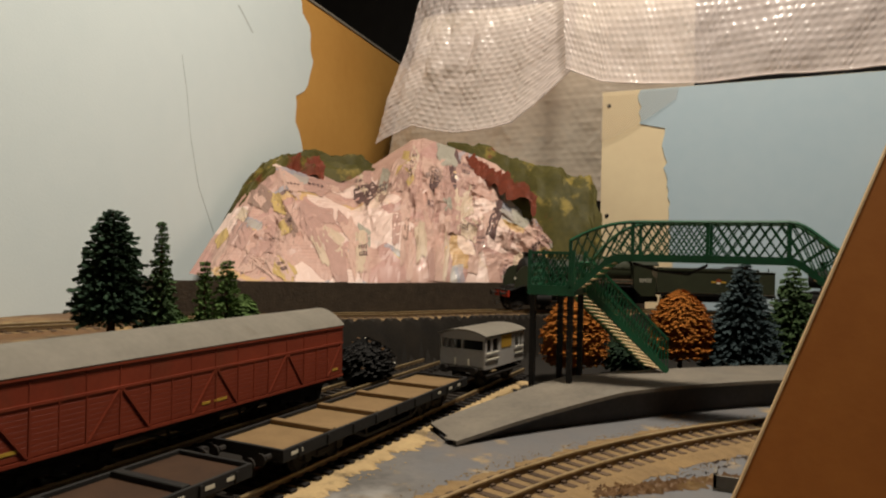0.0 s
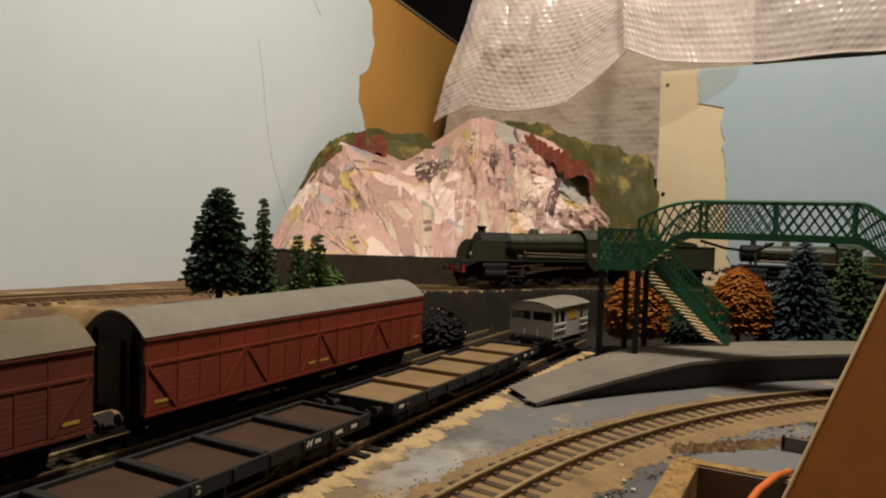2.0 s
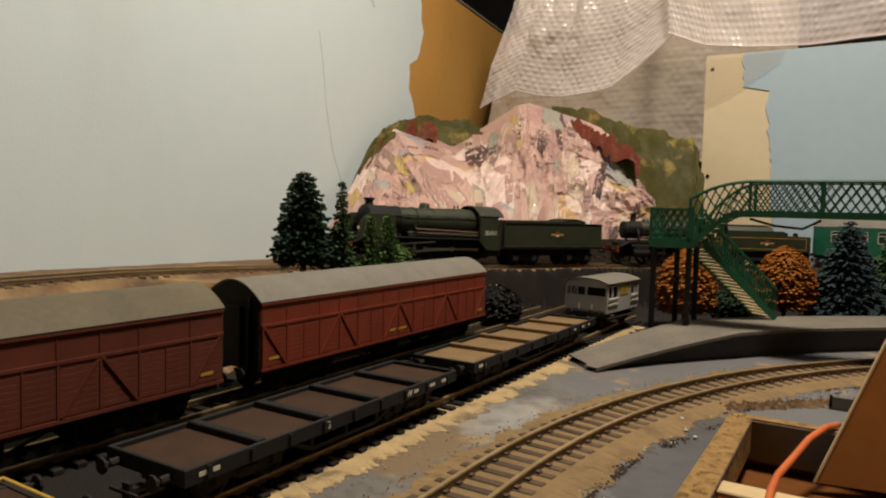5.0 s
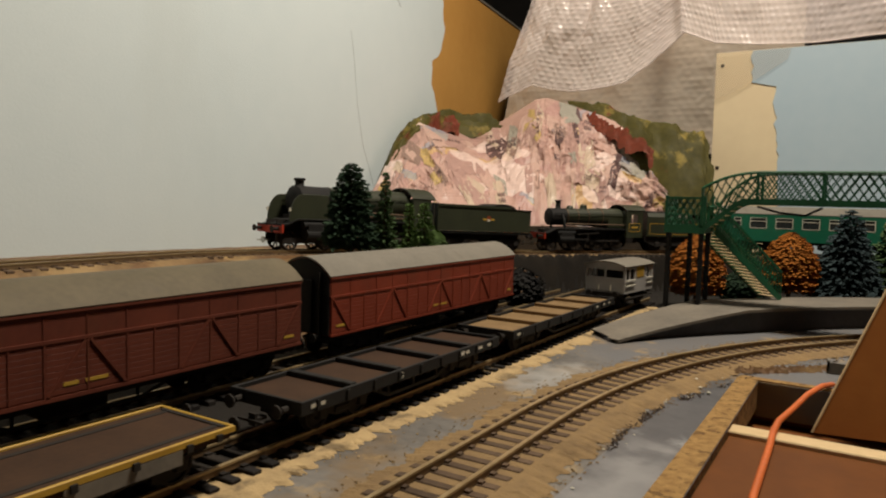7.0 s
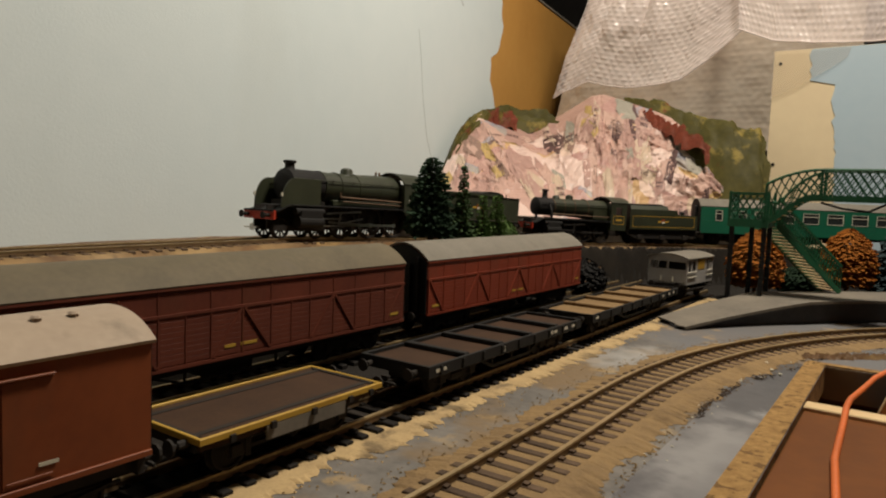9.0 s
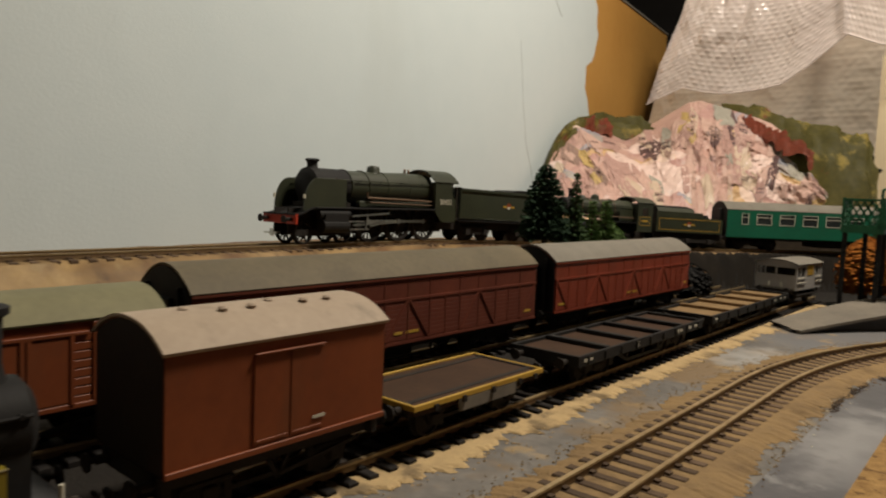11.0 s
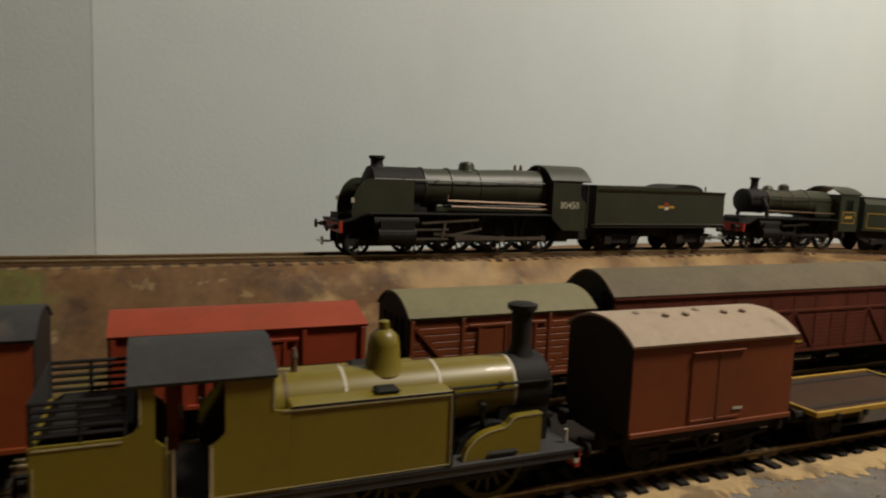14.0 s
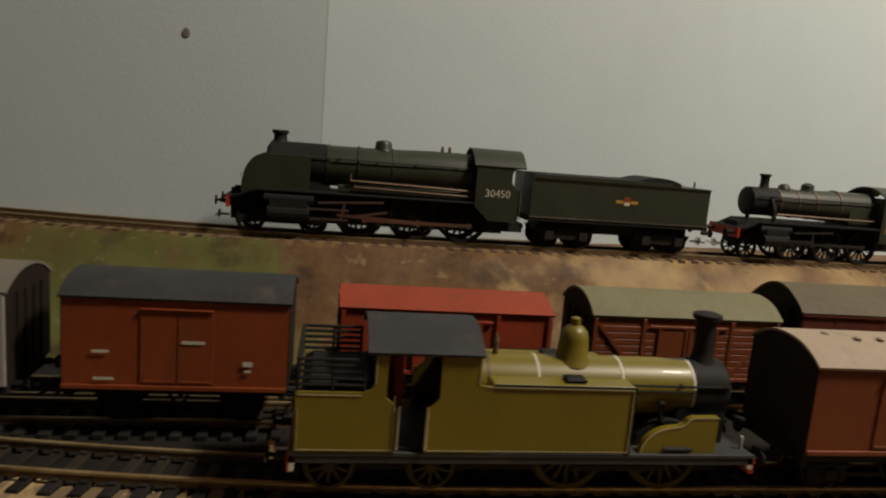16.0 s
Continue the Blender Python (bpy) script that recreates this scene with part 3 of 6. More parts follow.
# ---- hill of pasted newspaper ----
def hill():
    ob = thing("hill", at(-300, 560, 44), "papier-mache hill of pink newspaper with painted green top", "scenery hill")
    # foot along the retaining wall, and the ridge behind it
    ridge = [(-456, 440, 68), (-474, 505, 123), (-481, 550, 160), (-486, 585, 186), (-467, 680, 184), (-426, 690, 191), (-380, 700, 219), (-366, 702, 221), (-329, 702, 208), (-292, 702, 195), (-261, 702, 180), (-225, 700, 146), (-192, 690, 114), (-172, 690, 88)]
    n, rows = 120, 56

    def at_ridge(u):
        k = u * (len(ridge) - 1)
        i = min(int(k), len(ridge) - 2)
        return Vector(ridge[i]).lerp(Vector(ridge[i + 1]), k - i)

    def foot(u):
        q = 255 + 270 * u
        x, y = line_high(q)
        h = radians(heading(line_high, q))
        return Vector((x - 42 * math.cos(h), y - 42 * math.sin(h), rail_high(q) + 20))

    def shell(u, b, lift=0.0):
        f, r = foot(u), at_ridge(u)
        p = f.lerp(r, b)
        p.z = f.z + (r.z - f.z) * (b ** 0.82)
        fold = math.sin(u * 40 + 2.6 * math.sin(b * 4 + u * 9)) * 4.6 * (1 - 0.4 * b)
        c = noise.multi_fractal(Vector((u * 15, b * 7, 1.3)), 0.6, 2.2, 5) * 4.0 - 3.0 - 6.0 * abs(noise.noise(Vector((u * 26, b * 9, 7.0)))) + 1.6 * noise.noise(Vector((u * 60, b * 26, 2.0)))
        cell = noise.cell(Vector((u * 30 + 0.5 * math.sin(b * 9), b * 13, 0))) * 1.0
        k = math.sin(min(b, 1.0) * math.pi * 0.9 + 0.15)
        return p + Vector((0.25, -0.85, 0.35)) * ((fold + c + cell) * k + lift)

    def sheet(u0, u1, b0, b1, lift=0.0, edge=0.0):
        s = Shape()
        rings = []
        for j in range(rows + 1):
            ring = []
            for i in range(n + 1):
                u = u0 + (u1 - u0) * i / n
                hi = b1 + edge * fbm(u * 12, 2.0)
                p = shell(u, b0 + (hi - b0) * j / rows, lift)
                ring.append((p.x + 300, p.y - 560, p.z - 44))
            rings.append(ring)
        return s.loft(rings, False, False)

    part("paper_shell", sheet(0.0, 1.0, 0.0, 1.0), "paper", ob, "crumpled pink newspaper glued in scraps")

    # loose scraps pasted over the shell, some with a row of dark print
    for k in range(120):
        u, b = random.uniform(0.03, 0.95), random.uniform(0.06, 0.9)
        du, db, turn = random.uniform(0.008, 0.026), random.uniform(0.05, 0.15), random.uniform(-0.7, 0.7)
        rings = []
        for j in range(7):
            ring = []
            for i in range(7):
                p, q = (i / 6 - 0.5) * 2, (j / 6 - 0.5) * 2
                p += 0.25 * fbm(k * 3.1, q * 1.3)
                q += 0.25 * fbm(k * 2.3, p * 1.3)
                w = shell(min(max(u + du * (p * math.cos(turn) - q * math.sin(turn)), 0), 1), min(max(b + db * (p * math.sin(turn) + q * math.cos(turn)), 0.01), 1), 0.5 + 0.006 * k)
                ring.append((w.x + 300, w.y - 560, w.z - 44))
            rings.append(ring)
        scrap = part("paper_scrap", Shape().loft(rings, False, False), ("scrap_pink", "scrap_rose", "scrap_rose", "scrap_pink", "scrap_brown", "scrap_rose", "scrap_pink", "scrap_ochre", "scrap_rose", "scrap_cream", "scrap_pink", "scrap_dark", "scrap_rose", "scrap_grey", "scrap_pink", "scrap_cream", "scrap_rose")[k % 17], ob)
        if k % 5 == 1:
            s = Shape()
            for i in range(4):
                for row in (0, 1)[: 1 + k % 2]:
                    c = [shell(min(max(u + du * (-0.6 + 0.34 * i + x), 0), 1), min(max(b + db * (0.25 - row * 0.45 + z), 0.01), 1), 1.8) for x, z in ((0, 0), (0.2, 0), (0.2, 0.26), (0, 0.26))]
                    s.add([(w.x + 300, w.y - 560, w.z - 44) for w in c], [(0, 1, 2, 3)])
            part("print", s, "scrap_dark", scrap)

    def lump(name, u0, u1, pts, mat, back):
        """A painted mound that shows behind the paper's ridge."""
        rings = []
        for i in range(41):
            u = i / 40
            k = u * (len(pts) - 1)
            a = min(int(k), len(pts) - 2)
            p = Vector(pts[a]).lerp(Vector(pts[a + 1]), k - a)
            ring = []
            for j in range(16):
                b = j / 15
                w = fbm(u * 7, b * 4) * 8 + 5 * abs(math.sin(u * 17 + 3 * fbm(u * 3, b * 3))) * math.sin(b * 3.1) + 3.2 * fbm(u * 26, b * 9, 1, 3)
                ring.append((p.x + 300 + b * back[0] + w * 0.4, p.y - 560 + b * back[1], p.z - 44 - b ** 1.5 * back[2] + w))
            rings.append(ring)
        part(name, Shape().loft(rings, False, False), mat, ob, "", None, True)

    lump("green_top", 0, 1, [(-478, 500, 112), (-486, 535, 150), (-490, 570, 180), (-488, 600, 194), (-480, 650, 203), (-455, 685, 200), (-430, 690, 190)], "hillgreen", (24, -22, 34))
    lump("rock_patch", 0, 1, [(-482, 585, 172), (-482, 598, 191), (-474, 612, 192), (-462, 640, 186)], "hillred", (14, -16, 22))
    lump("green_slope", 0, 1, [(-345, 720, 218), (-308, 720, 214), (-270, 716, 201), (-240, 714, 191), (-210, 714, 183), (-186, 718, 174), (-173, 724, 160)], "hillgreen", (22, -46, 100))
    lump("rock_slope", 0, 1, [(-312, 696, 195), (-285, 690, 184), (-258, 686, 170), (-228, 682, 150)], "hillred", (10, -14, 16))
    s = Shape()
    rings = []
    for i in range(70):
        u = i / 69
        rings.append([(-296 + u * 22 + 92, 60 + 6 * math.sin(u * 7), 45 + 5 * math.sin(u * 9) + b * 6) for b in (0, 0.6, 1.0)])
    part("torn_edge", s.loft(rings, False, False), "white", ob)


hill()
rw, rt = Shape(), Shape()
rings, caps_ = [], []
for i in range(61):
    q = 150 + 470 * i / 60
    x, y = line_high(q)
    h = radians(heading(line_high, q))
    c, k = math.cos(h), math.sin(h)
    rings.append([(x - o * c, y - o * k, rail_high(q) + z) for o, z in ((36, -8), (36, 22.5), (44, 22.5), (44, -8))])
setting("retaining_wall", rw.loft(rings), "wallbrown", "dark brown card retaining wall below the hill", "retaining wall")


# ---- bubble wrap ----
def wrap_sheet(tops, hems, nu, nv, bulge, cell=8.0, pop=1.25):
    """A hanging sheet between two lines of points; bulge(u, v) moves it towards the viewer."""
    s, rings = Shape(), []

    def along(pts, u):
        k = u * (len(pts) - 1)
        i = min(int(k), len(pts) - 2)
        return Vector(pts[i]).lerp(Vector(pts[i + 1]), smooth01(k - i) * 0.4 + (k - i) * 0.6)

    wide = (Vector(tops[-1]) - Vector(tops[0])).length
    deep = (Vector(tops[0]) - Vector(hems[0])).length
    for j in range(nv + 1):
        ring = []
        for i in range(nu + 1):
            u, v = i / nu, j / nv
            x, y = u * wide / cell, v * deep / (cell * 0.866)
            x += 0.5 * (int(y) % 2)
            fx, fy = x - math.floor(x) - 0.5, y - math.floor(y) - 0.5
            full = 0.7 + 0.3 * noise.cell(Vector((math.floor(x), math.floor(y), 4.0)))
            b = max(0.0, 1 - (fx * fx + fy * fy) * 7.5)
            p = along(tops, u).lerp(along(hems, u), v)
            ring.append((p.x, p.y - (b ** 0.7 * pop * full + bulge(u, v)), p.z))
        rings.append(ring)
    return s.loft(rings, False, False)


def wrap(name, label, *args, mat="wrap", **more):
    ob = thing(name, at(0, 0, 0), label, "bubble wrap")
    part("sheet", wrap_sheet(*args, **more), mat, ob, "", None, True)
    sheet_bulge, line = args[4], args[1]
    rim = []
    for i in range(91):
        u = i / 90
        k = u * (len(line) - 1)
        a = min(int(k), len(line) - 2)
        p = Vector(line[a]).lerp(Vector(line[a + 1]), smooth01(k - a) * 0.4 + (k - a) * 0.6)
        rim.append((p.x, p.y - sheet_bulge(u, 1.0) - 0.6, p.z))
    part("hem", Shape().tube(rim, 1.0, 6), mat, ob, "thick cut edge of the wrap", None, True)


folds = lambda u, v: 4 * fbm(u * 5, v * 4, 1, 2) + 7 * math.sin(u * 5.5 + v * 2) + 0.9 * fbm(u * 17, v * 13, 1, 3) + 3 * math.sin(v * 9 + u * 4) - 16 * u ** 4 + 7 * abs(fbm(u * 9 + v * 2, v * 6, 1, 2)) * smooth01((0.72 - u) / 0.3) * smooth01((0.95 - v) / 0.3)
wrap("bubble_wrap", "crumpled clear bubble wrap hanging behind the hill", [(-388, 776, 480), (-350, 776, 482), (-300, 774, 482), (-250, 772, 482), (-205, 772, 480)],
     [(-468, 772, 229), (-443, 772, 241), (-421, 772, 252), (-393, 772, 245), (-365, 772, 241), (-340, 772, 242), (-315, 772, 244), (-290, 772, 249), (-262, 772, 268), (-218, 772, 305)], 230, 200, folds)
wrap("bubble_wrap", "flat clear bubble wrap hanging behind the panel", [(-452, 860, 420), (-90, 860, 420)], [(-522, 860, 160), (-90, 860, 160)], 300, 190, lambda u, v: 5 * math.sin(u * 9 + v * 4) + 4 * fbm(u * 6, v * 5), cell=9.0, pop=0.55, mat="wrap_flat")
wrap("bubble_wrap", "clear bubble wrap draped over the top of the panel", [(-228, 768, 480), (330, 768, 480)],
     [(-220, 770, 304), (-178, 770, 286), (-129, 768, 279), (-73, 768, 276), (-4, 768, 278), (60, 768, 277), (130, 768, 279), (200, 768, 278), (330, 768, 280)], 330, 130,
     lambda u, v: 9 * math.sin(u * 9 + v * 3) * (1 - v) + 4 * fbm(u * 12, v * 4, 1, 2) + 0.6 * fbm(u * 40, v * 11, 1, 3))
film_ = thing("plastic_film", at(0, 0, 0), "torn clear film over the panel's corner", "plastic film")
part("film", Shape().add([(-173, 744, 213), (-150, 744, 222), (-118, 744.5, 240), (-96, 745, 255), (-92, 745, 269), (-173, 745, 269)], [(0, 1, 2, 3, 4, 5)]), "wrap_thin", film_)


# ---- tracks ----
def track(name, line, s0, s1, rail_top, mat, spacing=8.0, label=""):
    high = rail_top if callable(rail_top) else lambda q: rail_top
    oz = high(s0) - 4.6
    ob = thing(name, at(*line(s0), oz), label, "railway track")
    ox, oy = line(s0)
    for side in (-8.25, 8.25):
        for nm, w0, w1, z0, z1, m in (("rail", -0.55, 0.55, 2.0, 4.0, "railside"), ("rail_head", -0.75, 0.75, 3.9, 4.65, "rail")):
            rings = []
            n = int((s1 - s0) / 12)
            for i in range(n + 1):
                q = s0 + (s1 - s0) * i / n
                x, y = line(q)
                h = radians(heading(line, q))
                cx, cy = math.cos(h), math.sin(h)
                rings.append([(x - ox + cx * (side + o), y - oy + cy * (side + o), z + high(q) - 4.6 - oz) for o, z in ((w0, z0), (w1, z0), (w1, z1), (w0, z1))])
            part(nm, Shape().loft(rings), m, ob)
    me = Shape().box(-15.5, 15.5, -1.75, 1.75, 0.0, 2.0, 0.3).box(-10.6, -6.2, -1.1, 1.1, 2.0, 2.7).box(6.2, 10.6, -1.1, 1.1, 2.0, 2.7).mesh("sleeper")
    for i in range(int((s1 - s0) / spacing)):
        q = s0 + (i + 0.5) * spacing
        x, y = line(q)
        part("sleeper", me, mat, ob, "", at(x - ox, y - oy, high(q) - 4.6 - oz, heading(line, q) + random.uniform(-0.8, 0.8)))
    return ob


# ---- rolling stock: y along the vehicle, z from the rail top ----
def letters(text, size, mat, parent, m, label=""):
    """Flat raised lettering; it reads along +y on a side that faces +x."""
    cu = bpy.data.curves.new("lettering", "FONT")
    cu.body, cu.size, cu.extrude, cu.align_x = text, size * MM, 0.00008, "CENTER"
    cu.resolution_u = 3
    tmp = new("lettering", cu)
    bpy.context.view_layer.update()
    me = bpy.data.meshes.new_from_object(tmp.evaluated_get(bpy.context.evaluated_depsgraph_get()))
    bpy.data.objects.remove(tmp)
    return part("lettering", me, mat, parent, label, m)


def wheel_parts(r, spokes=0, width=2.4):
    """Meshes of a wheel: its rim (with a disc where it has no spokes), its hub and one spoke."""
    rim, hub, spoke = Shape(), Shape(), Shape()
    seg = 24 if r > 8 else 16
    circ = lambda x, q: [(x, q * math.cos(6.28319 * k / seg), q * math.sin(6.28319 * k / seg)) for k in range(seg)]
    outer = [circ(-width / 2, r + 0.7), circ(-width / 2 + 0.6, r + 0.7), circ(-width / 2 + 0.7, r), circ(width / 2, r - 0.1), circ(width / 2, r * 0.84)]
    if spokes:
        rim.loft(outer + [circ(-width / 2, r * 0.84), circ(-width / 2, r + 0.7)], True, False)
    else:
        rim.loft(outer + [circ(0.4, r * 0.84), circ(0.5, r * 0.22), circ(1.6, r * 0.2)], True, True)
    hub.loft([circ(-1.4, r * 0.2), circ(1.6, r * 0.2)])
    spoke.bar((0, 0, r * 0.15), (0, 0, r * 0.88), 0.9, 0.9)
    return rim.mesh("wheel", True), hub.mesh("hub", True), spoke.mesh("spoke")


WHEELS = {}


def wheels(parent, y, r, mat="frame", spokes=0):
    """A pair of wheels on one axle; returns the parts with their radius."""
    key = (r, spokes, mat)
    if key not in WHEELS:
        WHEELS[key] = wheel_parts(r, spokes)
    rim, hub, spoke = WHEELS[key]
    out = []
    for side in (-1, 1):
        m = at(side * 8.4, y, r, 0 if side > 0 else 180)
        wheel = part("wheel", rim, mat, parent, "", m)
        if spokes:
            part("hub", hub, mat, wheel)
            for k in range(spokes):
                part("spoke", spoke, mat, wheel, "", at(0, 0, 0, 0, 360.0 * k / spokes))
        out.append((wheel, r, m, side))
    part("axle", Shape().tube([(-7.4, y, r), (7.4, y, r)], 0.9, 6), "frame", parent)
    return out


def buffers(parent, y, out, z=13.5, red=False):
    """Two buffers and a hook on one end; out is +1 or -1 along y."""
    for x in (-11, 11):
        part("buffer", Shape().tube([(x, y, z), (x, y + out * 3.2, z)], 1.25, 8).tube([(x, y + out * 3.0, z), (x, y + out * 5.0, z)], 0.7, 8).tube([(x, y + out * 5.0, z), (x, y + out * 5.7, z)], 2.4, 10), "frame", parent)
    part("coupling", Shape().box(-1.4, 1.4, min(y, y + out * 5.5), max(y, y + out * 5.5), 6.5, 7.6).box(-1.6, 1.6, y + out * 5.0 - 0.5, y + out * 5.0 + 0.5, 5.2, 9.4).box(-6, 6, y + out * 6.0 - 0.4, y + out * 6.0 + 0.4, 6.6, 7.5), "steel" if red else "frame", parent)


def chassis_four(ob, L, wb, W=32.0):
    """Underframe of a four-wheeled wagon."""
    hl = L / 2
    for x in (-11.5, 11.5):
        part("solebar", Shape().box(x - 1, x + 1, -hl, hl, 10.6, 14.2), "frame", ob)
        for y in (-wb / 2, wb / 2):
            part("axlebox", Shape().prism_x([(y - 4.5, 11), (y + 4.5, 11), (y + 1.8, 4.6), (y - 1.8, 4.6)], x - 0.4, x + 0.4).box(x - 1.2, x + 1.6, y - 1.9, y + 1.9, 4.8, 8.4, 0.3).box(x - 0.8, x + 1.0, y - 6.5, y + 6.5, 8.9, 10.1, 0.3), "frame", ob)
        part("brake_gear", Shape().bar((x + 1, -3, 10.6), (x + 1, 0, 5.2), 0.7, 1).bar((x + 1, 3, 10.6), (x + 1, 0, 5.2), 0.7, 1).bar((x + 1.4, 0, 6.2), (x + 1.4, wb / 2 + 8, 9.6), 0.6, 1.0).bar((x - 2.6, -wb / 2 + 3, 5), (x - 2.6, wb / 2 - 3, 5), 1.0, 1.2)
             .box(x - 3.4, x - 1.6, -wb / 2 + 5.4, -wb / 2 + 7.4, 2.5, 9.5).box(x - 3.4, x - 1.6, wb / 2 - 7.4, wb / 2 - 5.4, 2.5, 9.5), "frame", ob)
    for e in (-1, 1):
        part("headstock", Shape().box(-W / 2 + 1, W / 2 - 1, min(e * hl, e * (hl - 2)), max(e * hl, e * (hl - 2)), 10.2, 14.4), "frame", ob)
        buffers(ob, e * hl, e, 12.4)
    for y in (-wb / 2, wb / 2):
        wheels(ob, y, 6.2)
    part("axle_safety_bar", Shape().box(-11, 11, -0.8, 0.8, 9, 10.5), "frame", ob)


def bogie(ob, y, wb=26.0):
    """A two-axled bogie as parts of its wagon."""
    for x in (-10.8, 10.8):
        part("bogie_frame", Shape().prism_x([(y - wb / 2 - 6, 8.8), (y + wb / 2 + 6, 8.8), (y + wb / 2 + 4, 5.8), (y + 6, 5.0), (y + 3, 3.6), (y - 3, 3.6), (y - 6, 5.0), (y - wb / 2 - 4, 5.8)], x - 0.7, x + 0.7), "frame", ob)
        for e in (-1, 1):
            part("axlebox", Shape().box(x - 1.0, x + 1.9, y + e * wb / 2 - 2, y + e * wb / 2 + 2, 4.2, 8.2, 0.4), "frame", ob)
        part("spring", Shape().box(x - 0.4, x + 1.4, y - 4, y + 4, 4.4, 7.0, 0.5), "frame", ob)
    part("bolster", Shape().box(-11, 11, y - 3, y + 3, 7.0, 10.5), "frame", ob)
    out = []
    for e in (-1, 1):
        out += wheels(ob, y + e * wb / 2, 6.0)
    return out


def arc_roof(W, eave, rise, overhang=0.8, n=14, power=2.4):
    """Profile of a roof, from side to side, as a thin shell."""
    up, low = [], []
    for i in range(n + 1):
        t = -1 + 2 * i / n
        z = eave + rise * (1 - abs(t) ** power)
        up.append(((W / 2 + overhang) * t, z + 0.8))
        low.append(((W / 2 + overhang) * t * 0.985, z))
    return up + low[::-1]


def end_profile(W, z0, eave, rise, n=14, power=2.4):
    return [(-W / 2, z0), (W / 2, z0)] + [(W / 2 * (1 - 2 * i / n), eave + rise * (1 - abs(1 - 2 * i / n) ** power) - 0.1) for i in range(n + 1)]


def box_van(name, line, s, L, mat, roof, label, wb=40.0, W=33.0, z0=13.6, eave=43.0, rise=6.0, planked=False, flat_roof=False, vents=0, marks=(), plain=False):
    ob = thing(name, at(*line(s), RAIL_LOW, heading(line, s)), label, "goods van", "vans in the sidings")
    hl = L / 2
    power = 1.15 if flat_roof else 2.3
    part("body", Shape().prism_y(end_profile(W, z0, eave, rise, power=power), -hl, hl), mat, ob)
    part("roof", Shape().prism_y(arc_roof(W, eave - 0.2, rise, 1.0, power=power), -hl - 0.8, hl + 0.8), roof, ob, "", None, True)
    # end panels and stanchions take a shade colour instead of the body paint
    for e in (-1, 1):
        part("end_panel", Shape().prism_y(end_profile(W - 0.4, z0 + 0.3, eave - 0.4, rise, power=power), *sorted((e * hl, e * (hl + 0.35)))), "vanend", ob, "van end coloured near-black for its shade")
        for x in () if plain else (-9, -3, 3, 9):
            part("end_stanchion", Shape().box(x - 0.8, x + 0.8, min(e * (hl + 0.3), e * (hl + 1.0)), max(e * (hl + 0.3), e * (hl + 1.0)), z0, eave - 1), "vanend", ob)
    for e in (-1, 1):
        x0, x1 = (W / 2 - 0.05, W / 2 + 0.55) if e > 0 else (-W / 2 - 0.55, -W / 2 + 0.05)
        if planked:
            me = Shape().box(x0, x0 + 0.45 if e > 0 else x1, -hl + 0.3, hl - 0.3, 0, 2.2, 0.12).mesh("plank")
            k = int((eave - z0 - 2) / 2.6)
            for i in range(k):
                part("plank", me, mat, ob, "", at(0, 0, z0 + 1 + i * 2.6))
        d = L * 0.16
        for a, b in ((-d, -0.3), (0.3, d)) if plain else ():
            part("door", Shape().box(x0, x1 - 0.15 * e, a, b, z0 + 1.6, eave - 3.4, 0.15).box(x0, x1, a + 0.6, b - 0.6, z0 + 2.2, z0 + 3.0, 0.1), mat, ob)
        for a, b in () if plain else ((-d, -0.3), (0.3, d)):
            part("door", Shape().box(x0, x1 + 0.15 * e, a, b, z0 + 1.6, eave - 4.2, 0.2).box(x0, x1 + 0.5 * e, a, a + 1.1, z0 + 1.2, eave - 3.6).box(x0, x1 + 0.5 * e, b - 1.1, b, z0 + 1.2, eave - 3.6), mat, ob)
        part("door_rail", Shape().box(x0, x1 + 0.5 * e, -d - (0 if plain else 4), d + (0 if plain else 4), eave - 3.2 if plain else eave - 3.9, eave - 2.7 if plain else eave - 2.9, 0.1), mat, ob)
        part("side_rail", Shape().box(x0, x1 + 0.2 * e, -hl, hl, z0 - 0.2, z0 + 1.3, 0.15), mat, ob)
        for y in () if plain else (-hl + 0.8, -d - 6, d + 6, hl - 0.8):
            part("side_post", Shape().box(x0, x1 + 0.25 * e, y - 0.7, y + 0.7, z0, eave - 0.4, 0.1), mat, ob)
        if planked:
            for sg in (-1, 1):
                a, b = sg * (hl - 2), sg * (d + 7)
                part("diagonal_brace", Shape().bar((x1 if e > 0 else x0, a, eave - 3), (x1 if e > 0 else x0, b, z0 + 2), 0.9, 1.2), mat, ob)
        if e > 0:
            for y, z, w, h in marks:
                part("painted_mark", Shape().box(x1, x1 + 0.12, y - w / 2, y + w / 2, z, z + h), "white", ob, "small white lettering panel")
    for i in range(vents):
        for x in (5.5,):
            part("roof_vent", Shape().loft([[(x * (1 if i % 3 else 0.2) + q * math.cos(k * 0.785), -hl * 0.62 + hl * 1.24 * i / max(vents - 1, 1) + q * math.sin(k * 0.785), zz) for k in range(8)] for q, zz in ((1.1, eave + rise * 0.75), (1.1, eave + rise + 0.7), (1.4, eave + rise + 0.8), (0.8, eave + rise + 1.3))]), roof, ob)
    chassis_four(ob, L - 1, wb)
    return ob


